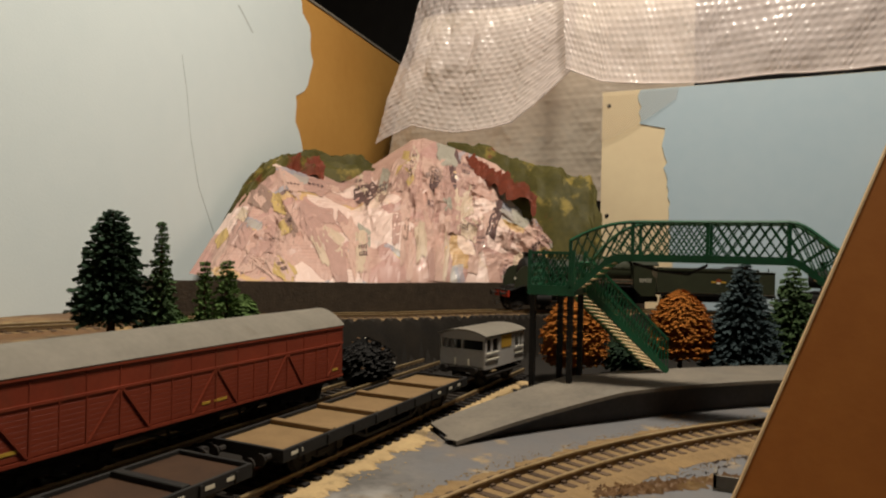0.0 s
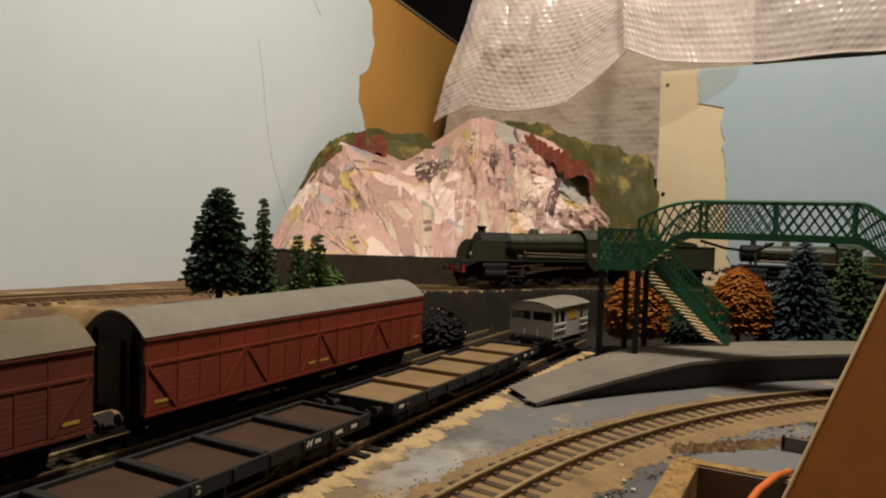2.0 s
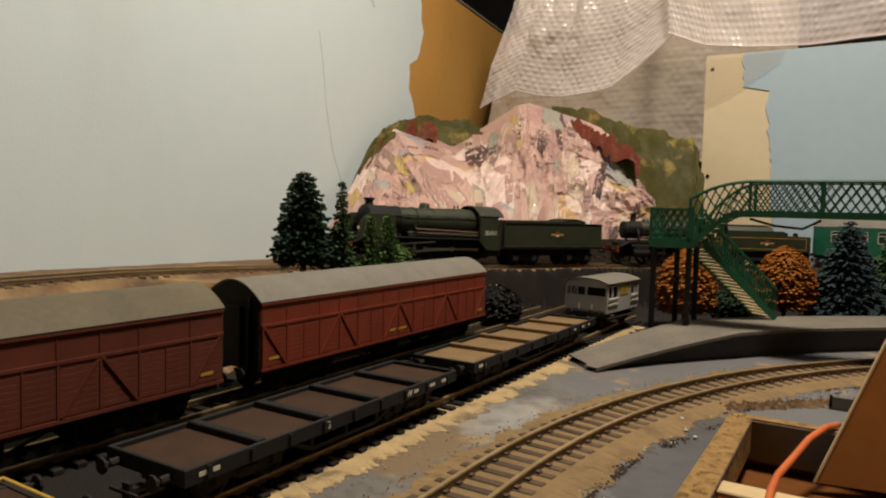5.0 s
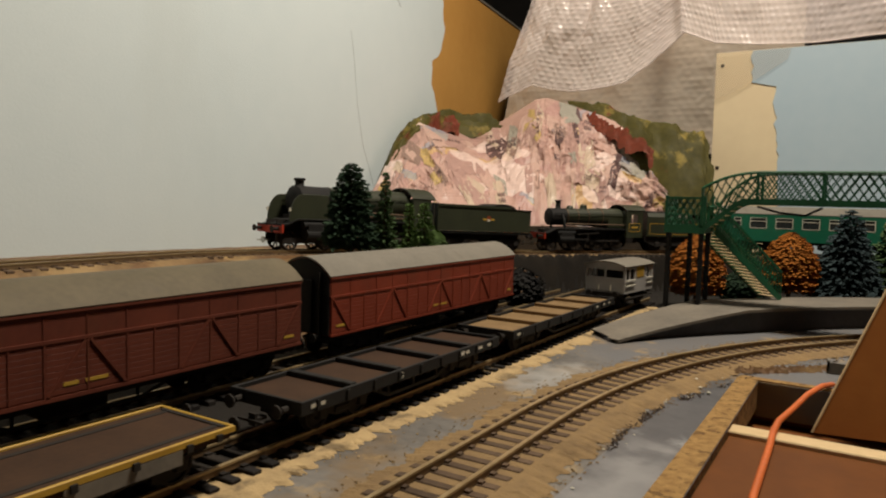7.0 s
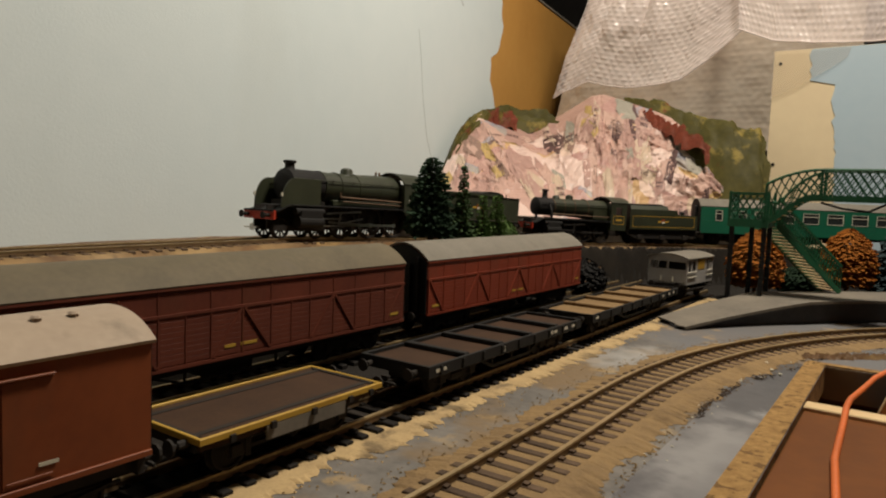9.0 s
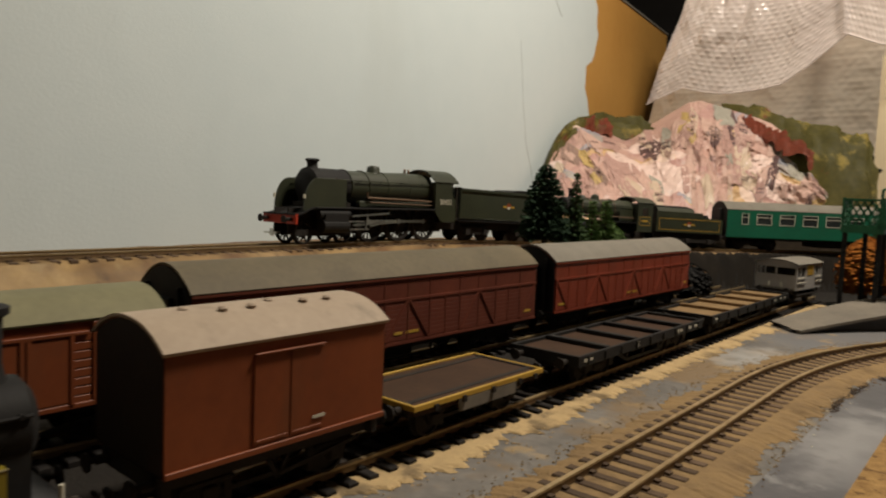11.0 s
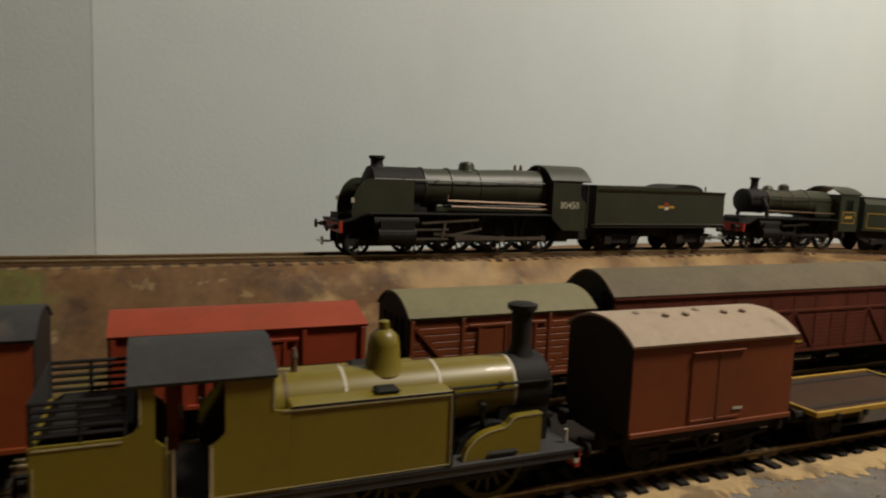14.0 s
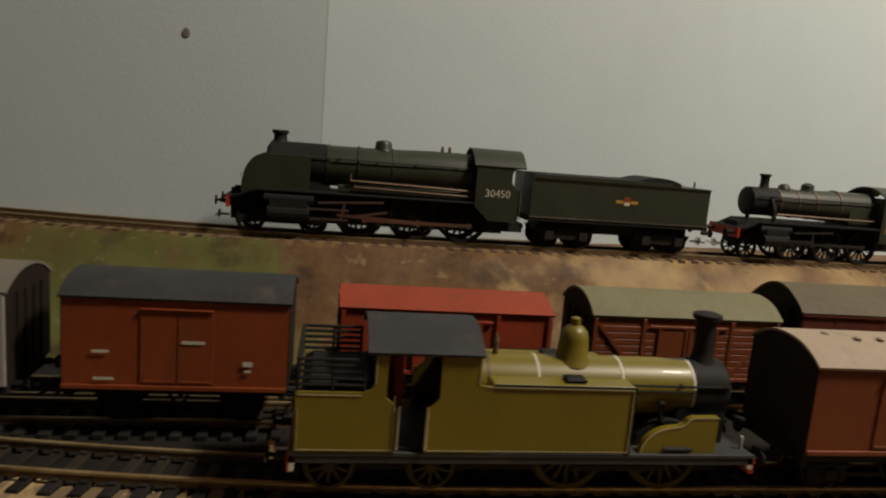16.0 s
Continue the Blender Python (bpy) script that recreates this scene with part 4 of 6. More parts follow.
def bogie_van(name, line, s, mat, roof, label):
    """Long planked van with braced side panels."""
    L, W, z0, eave, rise = 205.0, 34.0, 13.4, 42.6, 9.0
    ob = thing(name, at(*line(s), RAIL_LOW, heading(line, s)), label, "bogie van", "long red vans")
    hl = L / 2
    part("body", Shape().prism_y(end_profile(W, z0, eave, rise, power=2.0), -hl, hl), mat, ob)
    part("roof", Shape().prism_y(arc_roof(W, eave - 0.3, rise, 0.8, 18, 2.0), -hl - 0.6, hl + 0.6), roof, ob, "", None, True)
    for e in (-1, 1):
        y0, y1 = (hl, hl + 0.7) if e > 0 else (-hl - 0.7, -hl)
        part("end_panel", Shape().prism_y(end_profile(W - 0.6, z0 + 0.4, eave - 0.6, rise, power=2.0), y0, y1), "black", ob, "black-painted end of the van")
        part("gangway_door", Shape().box(-6.5, 6.5, min(y0, y0 + e * 1.6), max(y0, y0 + e * 1.6), z0 + 1, eave - 2, 0.3), "black", ob)
        for x in (-11, 11):
            part("end_stanchion", Shape().box(x - 0.8, x + 0.8, min(y0, y0 + e * 1.4), max(y0, y0 + e * 1.4), z0, eave + 2), "black", ob)
        buffers(ob, e * (hl + 0.5), e, 12.6)
    # braced bays between wider door bays
    bays, y = [], -hl + 1
    unit = (L - 2) / 14.0
    for c in "\\./\\./\\./\\./":
        w = unit * (1.5 if c == "." else 1.0)
        bays.append((c, y + w / 2, w))
        y += w
    mid = z0 + (eave - z0) * 0.66
    plank = {}
    for e in (-1, 1):
        f = e * W / 2
        a0, a1 = (f - 0.05, f + 0.4) if e > 0 else (f - 0.4, f + 0.05)
        b0, b1 = (f, f + 0.65) if e > 0 else (f - 0.65, f)
        for c, y, w in bays:
            if (e, c == ".") not in plank:
                plank[(e, c == ".")] = Shape().box(a0, a1, -w / 2 + 0.6, w / 2 - 0.6, 0, 1.92, 0.09).mesh("plank")
            for k in range(9):
                part("plank", plank[(e, c == ".")], mat, ob, "", at(0, y, z0 + 1.4 + k * 1.98))
            part("batten", Shape().box(b0, b1, y - w / 2 - 0.4, y - w / 2 + 0.4, z0 + 0.5, mid), mat, ob)
            part("panel_joint", Shape().box(min(f, f + 0.22 * e), max(f, f + 0.22 * e), y - w / 2 - 0.25, y - w / 2 + 0.25, mid, eave - 0.6), mat, ob)
            x = f + 0.5 * e
            if c != ".":
                sg = 1 if c == "\\" else -1
                part("diagonal_brace", Shape().bar((x, y - sg * w * 0.44, mid - 0.8), (x, y + sg * w * 0.44, z0 + 1.4), 0.9, 1.0), mat, ob)
            else:
                part("door_rail", Shape().box(b0, b1, y - 0.3, y + 0.3, z0 + 0.8, mid), mat, ob)
        part("waist_rail", Shape().box(b0, b1 + 0.1 * e, -hl, hl, mid - 0.5, mid + 0.6), mat, ob)
        part("cant_rail", Shape().box(b0, b1, -hl, hl, eave - 1.0, eave - 0.1), mat, ob)
        part("sill_rail", Shape().box(b0, b1 + 0.1 * e, -hl, hl, z0 - 0.4, z0 + 0.9), mat, ob)
        for y, l_ in ((-hl + 8, 7), (-6, 5), (3, 8), (hl - 8, 6)):
            part("painted_mark", Shape().box(min(f + 0.42 * e, f + 0.6 * e), max(f + 0.42 * e, f + 0.6 * e), y - l_ / 2, y + l_ / 2, z0 + 4.0, z0 + 5.2), "yellow", ob, "small yellow lettering strip")
        part("solebar", Shape().box(min(e * 12, e * 14), max(e * 12, e * 14), -hl, hl, 10, 13.3), "frame", ob)
        part("truss_rod", Shape().bar((e * 12, -36, 10), (e * 12, -22, 5.5), 0.9, 0.9).bar((e * 12, -22, 5.5), (e * 12, 22, 5.5), 0.9, 0.9).bar((e * 12, 22, 5.5), (e * 12, 36, 10), 0.9, 0.9).bar((e * 12, -22, 5.5), (e * 12, -22, 10), 0.9, 0.9).bar((e * 12, 22, 5.5), (e * 12, 22, 10), 0.9, 0.9), "frame", ob)
    part("battery_box", Shape().box(-9, 9, -12, 12, 5, 10.2, 0.5), "frame", ob)
    for y in (-70, 70):
        bogie(ob, y, 32)
    return ob


def bolster_wagon(line, s, L, deck, label, bars, marks=""):
    ob = thing("bogie_flat_wagon", at(*line(s), RAIL_LOW, heading(line, s)), label, "flat wagon", "bogie flat wagons")
    hl, W = L / 2, 34.0
    part("deck", Shape().box(-W / 2 + 1.4, W / 2 - 1.4, -hl + 1.4, hl - 1.4, 11.5, 13.0), deck, ob)
    for e in (-1, 1):
        part("side_rail", Shape().box(min(e * W / 2, e * (W / 2 - 1.4)), max(e * W / 2, e * (W / 2 - 1.4)), -hl, hl, 9.8, 14.6, 0.2), "black", ob)
        part("end_rail", Shape().box(-W / 2 + 1.4, W / 2 - 1.4, min(e * hl, e * (hl - 1.4)), max(e * hl, e * (hl - 1.4)), 9.8, 14.6, 0.2), "black", ob)
        for k in range(9):
            y = -hl + L * (k + 0.5) / 9
            part("stake_pocket", Shape().box(min(e * W / 2, e * (W / 2 + 0.7)), max(e * W / 2, e * (W / 2 + 0.7)), y - 0.8, y + 0.8, 10.4, 14.0), "black", ob)
        part("truss", Shape().bar((e * 13, -hl * 0.42, 9.8), (e * 13, -hl * 0.25, 4.6), 1.1, 1.3).bar((e * 13, -hl * 0.25, 4.6), (e * 13, hl * 0.25, 4.6), 1.1, 1.3).bar((e * 13, hl * 0.25, 4.6), (e * 13, hl * 0.42, 9.8), 1.1, 1.3)
             .bar((e * 13, -hl * 0.25, 4.6), (e * 13, -hl * 0.25, 9.8), 1, 1.2).bar((e * 13, hl * 0.25, 4.6), (e * 13, hl * 0.25, 9.8), 1, 1.2).bar((e * 13, 0, 4.6), (e * 13, 0, 9.8), 1, 1.2), "black", ob)
        buffers(ob, e * hl, e, 11.6)
    for k in range(bars):
        y = -hl + L * (k + 1) / (bars + 1)
        part("crossbar", Shape().box(-W / 2 + 1.4, W / 2 - 1.4, y - 1.7, y + 1.7, 13.0, 15.2, 0.3), "black" if deck == "deck" else deck, ob)
    for k, (y, w) in enumerate(((-hl + 8, 7), (hl * 0.55, 3), (hl * 0.72, 4), (hl * 0.86, 5))):
        part("painted_mark", Shape().box(W / 2, W / 2 + 0.15, y - w / 2, y + w / 2, 11.6, 12.9), "white", ob, "worn white lettering panel")
    for ch, y in marks:
        letters(ch, 3.6, "white", ob, at(W / 2 + 0.1, y, 10.9, 90, 90), "white painted letter")
    part("spine", Shape().box(-4, 4, -hl + 2, hl - 2, 7.5, 11.4), "frame", ob)
    for y in (-hl * 0.62, hl * 0.62):
        bogie(ob, y, 22)
    return ob


def low_wagon():
    ob = thing("flat_wagon", at(*line_b(-18), RAIL_LOW), "flat wagon with a brown deck and yellow edges", "flat wagon")
    L, W = 72.0, 34.0
    hl = L / 2
    part("deck", Shape().box(-W / 2 + 1.1, W / 2 - 1.1, -hl + 1.1, hl - 1.1, 11, 14.0), "deck", ob)
    for e in (-1, 1):
        part("yellow_edge", Shape().box(min(e * W / 2, e * (W / 2 - 1.1)), max(e * W / 2, e * (W / 2 - 1.1)), -hl, hl, 12.8, 14.7, 0.2), "yellow", ob)
        part("yellow_end", Shape().box(-W / 2 + 1.1, W / 2 - 1.1, min(e * hl, e * (hl - 1.1)), max(e * hl, e * (hl - 1.1)), 12.8, 14.7, 0.2), "yellow", ob)
        part("side_plate", Shape().box(min(e * (W / 2 - 0.6), e * W / 2), max(e * (W / 2 - 0.6), e * W / 2), -14, 18, 8.6, 12.7), "platform", ob, "grey patch on the wagon side")
        for y in (-26, -12, 4, 20, 30):
            part("shackle", Shape().box(min(e * W / 2, e * (W / 2 + 0.8)), max(e * W / 2, e * (W / 2 + 0.8)), y - 0.9, y + 0.9, 11.6, 13.6), "frame", ob)
    chassis_four(ob, L - 1, 42, 30)


def brake_van():
    ob = thing("brake_van", at(*line_b(437), RAIL_LOW, -6), "grey goods brake van with glazed ends and yellow patch", "brake van")
    L, W, z0, eave, rise = 58.0, 33.0, 12.8, 33.5, 3.6
    hl = L / 2
    for y0, y1 in ((-hl, -hl + 0.9), (hl - 0.9, hl)):
        s = Shape()
        s.box(-W / 2, W / 2, y0, y1, z0, 25)
        for x in (-W / 2 + 0.6, 0, W / 2 - 0.6):
            s.box(x - 0.8, x + 0.8, y0, y1, 25, eave)
        s.prism_y(end_profile(W, eave - 2.5, eave, rise, power=2.2), y0, y1)
        part("end_wall", s, "grey", ob)
    for e in (-1, 1):
        x0, x1 = sorted((e * W / 2, e * (W / 2 - 0.9)))
        q = Shape().box(x0, x1, -hl + 0.9, hl - 0.9, z0, 23.5).box(x0, x1, -hl + 0.9, hl - 0.9, eave - 2, eave)
        for y in (-hl + 2, -hl + 10, -9, -3, 8, 14, 22, hl - 2):
            q.box(x0, x1, y - 1.2, y + 1.2, 23.5, eave - 2)
        q.box(x0, x1, -8, 12, 23.5, eave - 2)
        part("side_wall", q, "grey", ob)
        for z in (19, 23):
            part("hand_rail", Shape().tube([(e * (W / 2 + 0.7), -hl + 1, z), (e * (W / 2 + 0.7), -10, z)], 0.35, 6).tube([(e * (W / 2 + 0.7), 14, z), (e * (W / 2 + 0.7), hl - 1, z)], 0.35, 6), "white", ob)
        part("yellow_patch", Shape().box(min(e * W / 2, e * (W / 2 + 0.25)), max(e * W / 2, e * (W / 2 + 0.25)), -6, 9, 24.5, eave - 0.6), "yellow", ob)
        part("step_board", Shape().box(min(e * 13, e * 17), max(e * 13, e * 17), -hl + 2, hl - 2, 8.2, 9.0), "frame", ob)
    part("inner_partition", Shape().box(-W / 2 + 1, W / 2 - 1, -9, -8.2, z0, eave), "roofdark", ob)
    part("floor_board", Shape().box(-W / 2 + 1, W / 2 - 1, -hl + 1, hl - 1, z0, z0 + 1), "frame", ob)
    part("roof", Shape().prism_y(arc_roof(W, eave, rise, 1.4, 14, 2.2), -hl - 1.2, hl + 1.2), "roofgrey", ob, "", None, True)
    for x in (-5, 5):
        part("lamp_bracket", Shape().tube([(x, -hl - 0.5, z0 + 2), (x, -hl - 0.5, z0 + 6)], 0.6, 6), "white", ob)
    chassis_four(ob, L, 36)


def tank_engine():
    """Olive four-coupled tank engine with a trailing bogie; front towards +y. Local y = 0 at mid length."""
    ob = thing("tank_engine", at(*line_b(-217), RAIL_LOW), "olive-green tank engine with black smokebox and white lining", "tank locomotive")
    fp = 14.6
    part("footplate", Shape().box(-16.5, 16.5, -68, 68, fp - 1.2, fp, 0.2), "roofdark", ob)
    for e in (-1, 1):
        part("valance", Shape().box(min(e * 15.4, e * 16.2), max(e * 15.4, e * 16.2), -68, 68, fp - 3.2, fp - 1.2), "roofdark", ob)
    bz, br = 29.8, 8.7
    circ = lambda y, r, z=bz: [(r * math.cos(6.28319 * k / 28), y, z + r * math.sin(6.28319 * k / 28)) for k in range(28)]
    part("boiler", Shape().loft([circ(-22, br), circ(51.5, br)]), "olive", ob, "", None, True)
    for y in (-13, 2, 28, 50.8):
        part("boiler_band", Shape().loft([circ(y - 0.45, br + 0.12), circ(y + 0.45, br + 0.12)]), "white" if y > -10 else "copper", ob, "", None, True)
    part("smokebox", Shape().loft([circ(51.5, br + 0.4), circ(62.0, br + 0.4), circ(62.8, br - 0.6), circ(64.0, br * 0.75), circ(64.6, br * 0.3)]), "black", ob, "", None, True)
    part("smokebox_saddle", Shape().box(-8, 8, 46, 62, fp, bz - 4), "black", ob)
    turn = lambda prof, y, seg=18: Shape().loft([[(r * math.cos(6.28319 * k / seg), y + r * math.sin(6.28319 * k / seg), z) for k in range(seg)] for r, z in prof])
    part("chimney", turn([(4.6, 37.0), (3.4, 39.5), (2.9, 42), (3.1, 51), (4.3, 51.8), (4.4, 53.2), (3.4, 53.6)], 56.5), "black", ob, "", None, True)
    part("dome", turn([(6.2, 36.5), (4.8, 39.0), (4.4, 44.0), (3.8, 46.4), (2.4, 47.8), (1.5, 48.2), (1.5, 50.2), (0.8, 50.6)], 14), "olive", ob, "", None, True)
    part("safety_valve", turn([(1.0, 37), (0.8, 42), (1.1, 42.3), (0.4, 44.5)], -10, 10), "copper", ob, "", None, True)
    for e in (-1, 1):
        x0, x1 = sorted((e * 16.6, e * 15.6))
        xo = e * 16.62
        # side tank, cab side and bunker side cut from sheets
        part("side_tank", Shape().box(min(e * 9.0, e * 16.4), max(e * 9.0, e * 16.4), -13.6, 28.2, fp, 34.8, 0.4), "olive", ob)
        lower = [(-67, fp), (-40.0, fp), (-40.0, 26.5), (-41.0, 28.6), (-43.0, 30.2), (-43.0, 42.6), (-46.2, 42.6), (-46.2, 34.2), (-47.4, 32.4), (-49.6, 31.6), (-67, 31.6)]
        part("bunker_side", Shape().prism_x(lower, x0, x1), "olive", ob)
        front = [(-31.8, fp), (-13.7, fp), (-13.7, 34), (-17.4, 34.4), (-17.4, 42.6), (-28.4, 42.6), (-28.4, 30.4), (-30.0, 28.6), (-31.8, 27.0)]
        part("cab_side", Shape().prism_x(front, x0, x1), "olive", ob)
        o0, o1 = sorted((xo, xo + e * 0.14))
        lw = 0.22
        lines = Shape()
        for y0, y1, z0, z1 in ((-66.4, -40.6, fp + 0.6, 31.0), (-31.2, 27.6, fp + 0.6, 34.2)):
            lines.box(o0, o1, y0, y1, z0, z0 + lw).box(o0, o1, y0, y0 + lw, z0 + lw, min(z1, 27)).box(o0, o1, y1 - lw, y1, z0 + lw, z1 - lw)
        lines.box(o0, o1, -66.4, -49.6, 30.6, 31.0).box(o0, o1, -15.5, 27.6, 33.8, 34.2).box(o0, o1, -46.2, -45.8, 34.2, 42.2).box(o0, o1, -17.9, -17.5, 34.6, 42.2)
        part("lining", lines, "lining", ob, "thin cream lining")
        part("tank_beading", Shape().box(o0, o1, -13.6, 28.2, 34.3, 34.9).box(o0, o1, 27.7, 28.3, fp, 34.3), "black", ob, "black beaded tank edge")
        part("cab_door_rail", Shape().tube([(e * 16.9, -39.4, fp + 1), (e * 16.9, -39.4, 28)], 0.35, 6).tube([(e * 16.9, -31.6, fp + 1), (e * 16.9, -31.6, 28)], 0.35, 6), "steel", ob)
        arc_ = [(32.0 + 10.5 - 10.5 * math.cos(k * 0.157), fp + 8.0 * math.sin(k * 0.157)) for k in range(10)] + [(43.5, fp + 8.2), (45.0, fp + 9.0), (46.2, fp + 10.4), (47.6, fp + 11.0), (55.5, fp + 11.2)]
        part("front_splasher", Shape().prism_x([(32, fp)] + arc_ + [(55.5, fp)], *sorted((e * 13.2, e * 15.4))), "olive", ob)
        part("splasher_lining", Shape().prism_x([(y, z) for y, z in arc_] + [(y + 0.35, z - 0.35) for y, z in arc_[::-1]], *sorted((e * 15.42, e * 15.55))), "lining", ob)
        part("boiler_handrail", Shape().tube([(e * 9.3, -13, bz + 3.0), (e * 9.3, 62, bz + 3.0)], 0.4, 6), "black", ob)
        for y in (-6, 12, 30, 46, 60):
            part("handrail_knob", Shape().tube([(e * 8.0, y, bz + 3.0), (e * 9.8, y, bz + 3.0)], 0.6, 6), "black", ob)
        part("lower_handrail", Shape().tube([(e * 9.6, -13, bz + 1.4), (e * 9.6, 50, bz + 1.4)], 0.28, 6), "black", ob)
        part("tank_filler", Shape().box(min(e * 10, e * 14.5), max(e * 10, e * 14.5), 8, 14, 34.8, 36.2, 0.5), "black", ob)
        part("clack_valve", Shape().tube([(e * 7.8, 40, 27.5), (e * 10.0, 40, 27.5), (e * 10.0, 40, 22)], 1.1, 8), "black", ob)
        part("sand_box", Shape().box(min(e * 13.5, e * 16), max(e * 13.5, e * 16), 39, 48, fp, fp + 2.2, 0.8), "black", ob)
        part("main_frame", Shape().box(min(e * 6.2, e * 7), max(e * 6.2, e * 7), -64, 62, 5, fp - 1.2), "frame", ob)
        part("lamp_iron", Shape().tube([(e * 12, 66, fp), (e * 12, 66, fp + 4)], 0.5, 6), "white", ob)
        part("guard_iron", Shape().box(min(e * 15, e * 16.2), max(e * 15, e * 16.2), 66.5, 68, fp - 4.6, fp - 1.0).box(min(e * 15, e * 16.2), max(e * 15, e * 16.2), -68, -66.5, fp - 5.6, fp - 1.0), "white", ob)
        part("coupling_rod", Shape().bar((e * 10.6, 13, 7.6), (e * 10.6, 43, 7.6), 0.9, 1.6), "frame", ob)
        for y in (13, 43):
            part("splasher", Shape().prism_x([(y + 12 * math.cos(k * 0.314), max(fp, 10.6 + 12 * math.sin(k * 0.314))) for k in range(11)], *sorted((e * 6, e * 10.5))), "black", ob)
    part("tank_front", Shape().box(-9, 9, -13, 20, fp, 26), "black", ob)
    part("cab_front", Shape().box(-15.6, 15.6, -18.4, -17.5, fp, 42.6), "olive", ob)
    part("cab_back", Shape().box(-15.6, 15.6, -46.2, -45.4, fp, 35).box(-15.6, -10, -46.2, -45.4, 35, 42.6).box(10, 15.6, -46.2, -45.4, 35, 42.6), "black", ob)
    part("cab_floor", Shape().box(-15.6, 15.6, -45.3, -18.4, fp, fp + 1.2), "black", ob)
    part("cab_fitting", Shape().box(-7, 9, -40.5, -38.0, 24, 40, 0.6).box(-4, 6, -38.0, -36.5, 27, 31, 0.4), "cabred", ob, "red-brown fitting in the cab")
    part("cab_roof", Shape().prism_y(arc_roof(33.2, 42.4, 5.6, 1.0, 18, 2.1), -48.6, -16.9), "roofdark", ob, "", None, True)
    part("bunker_back", Shape().box(-15.6, 15.6, -67, -66, fp, 31.6), "olive", ob)
    part("coal", Shape().box(-15.4, 15.4, -65.8, -44.8, 26, 33.5, 2.5), "black", ob, "black coal in the bunker")
    for z in (33.4, 35.2, 37.0, 38.8, 40.4):
        for e in (-1, 1):
            part("coal_rail", Shape().tube([(e * 15.8, -49.0, z), (e * 15.8, -66.6, z)], 0.5, 6), "black", ob)
        part("coal_rail", Shape().tube([(-15.8, -66.6, z), (15.8, -66.6, z)], 0.5, 6), "black", ob)
    for y in (-49, -57.5, -66.6):
        for e in (-1, 1):
            part("rail_post", Shape().tube([(e * 15.8, y, 31), (e * 15.8, y, 40.8)], 0.5, 6), "black", ob)
    for e in (-1, 1):
        part("buffer_beam", Shape().box(-16, 16, min(e * 67, e * 68.6), max(e * 67, e * 68.6), fp - 6, fp - 1.2), "redpaint", ob)
        buffers(ob, e * 68.6, e, fp - 3.4, True)
    for y in (13, 43):
        wheels(ob, y, 10.8, "olivedirty", 14)
    for y in (-28, -57):
        wheels(ob, y, 6.9, "olivedirty", 10)


# ---- the moving train: origin at the front buffers, y back along the train ----
ROLLING = []


def boiler_parts(ob, mat, rings_, seg=26):
    s = Shape()
    s.loft([[(r * math.cos(6.28319 * k / seg), y, z + r * math.sin(6.28319 * k / seg)) for k in range(seg)] for y, r, z in rings_])
    return part("boiler", s, mat, ob, "", None, True)


def turned(prof, y, seg=16):
    return Shape().loft([[(r * math.cos(6.28319 * k / seg), y + r * math.sin(6.28319 * k / seg), z) for k in range(seg)] for r, z in prof])


def emblem(ob, x, y, z):
    """Roundel between two short bars."""
    for e in (-1, 1):
        x0, x1 = sorted((e * x, e * (x + 0.15)))
        s = Shape().box(x0, x1, y - 6.5, y - 2.2, z - 0.8, z + 0.8).box(x0, x1, y + 2.2, y + 6.5, z - 0.8, z + 0.8)
        part("emblem_bar", s, "yellow", ob, "faded gold emblem bars")
        part("emblem_disc", Shape().prism_x([(y + 2.4 * math.cos(k * 0.45), z + 0.6 + 2.6 * math.sin(k * 0.45)) for k in range(14)], x0, x1), "orange", ob, "rust-red emblem disc")
        part("emblem_shield", Shape().box(min(e * (x + 0.15), e * (x + 0.25)), max(e * (x + 0.15), e * (x + 0.25)), y - 1.6, y + 1.6, z - 1.8, z), "white", ob)


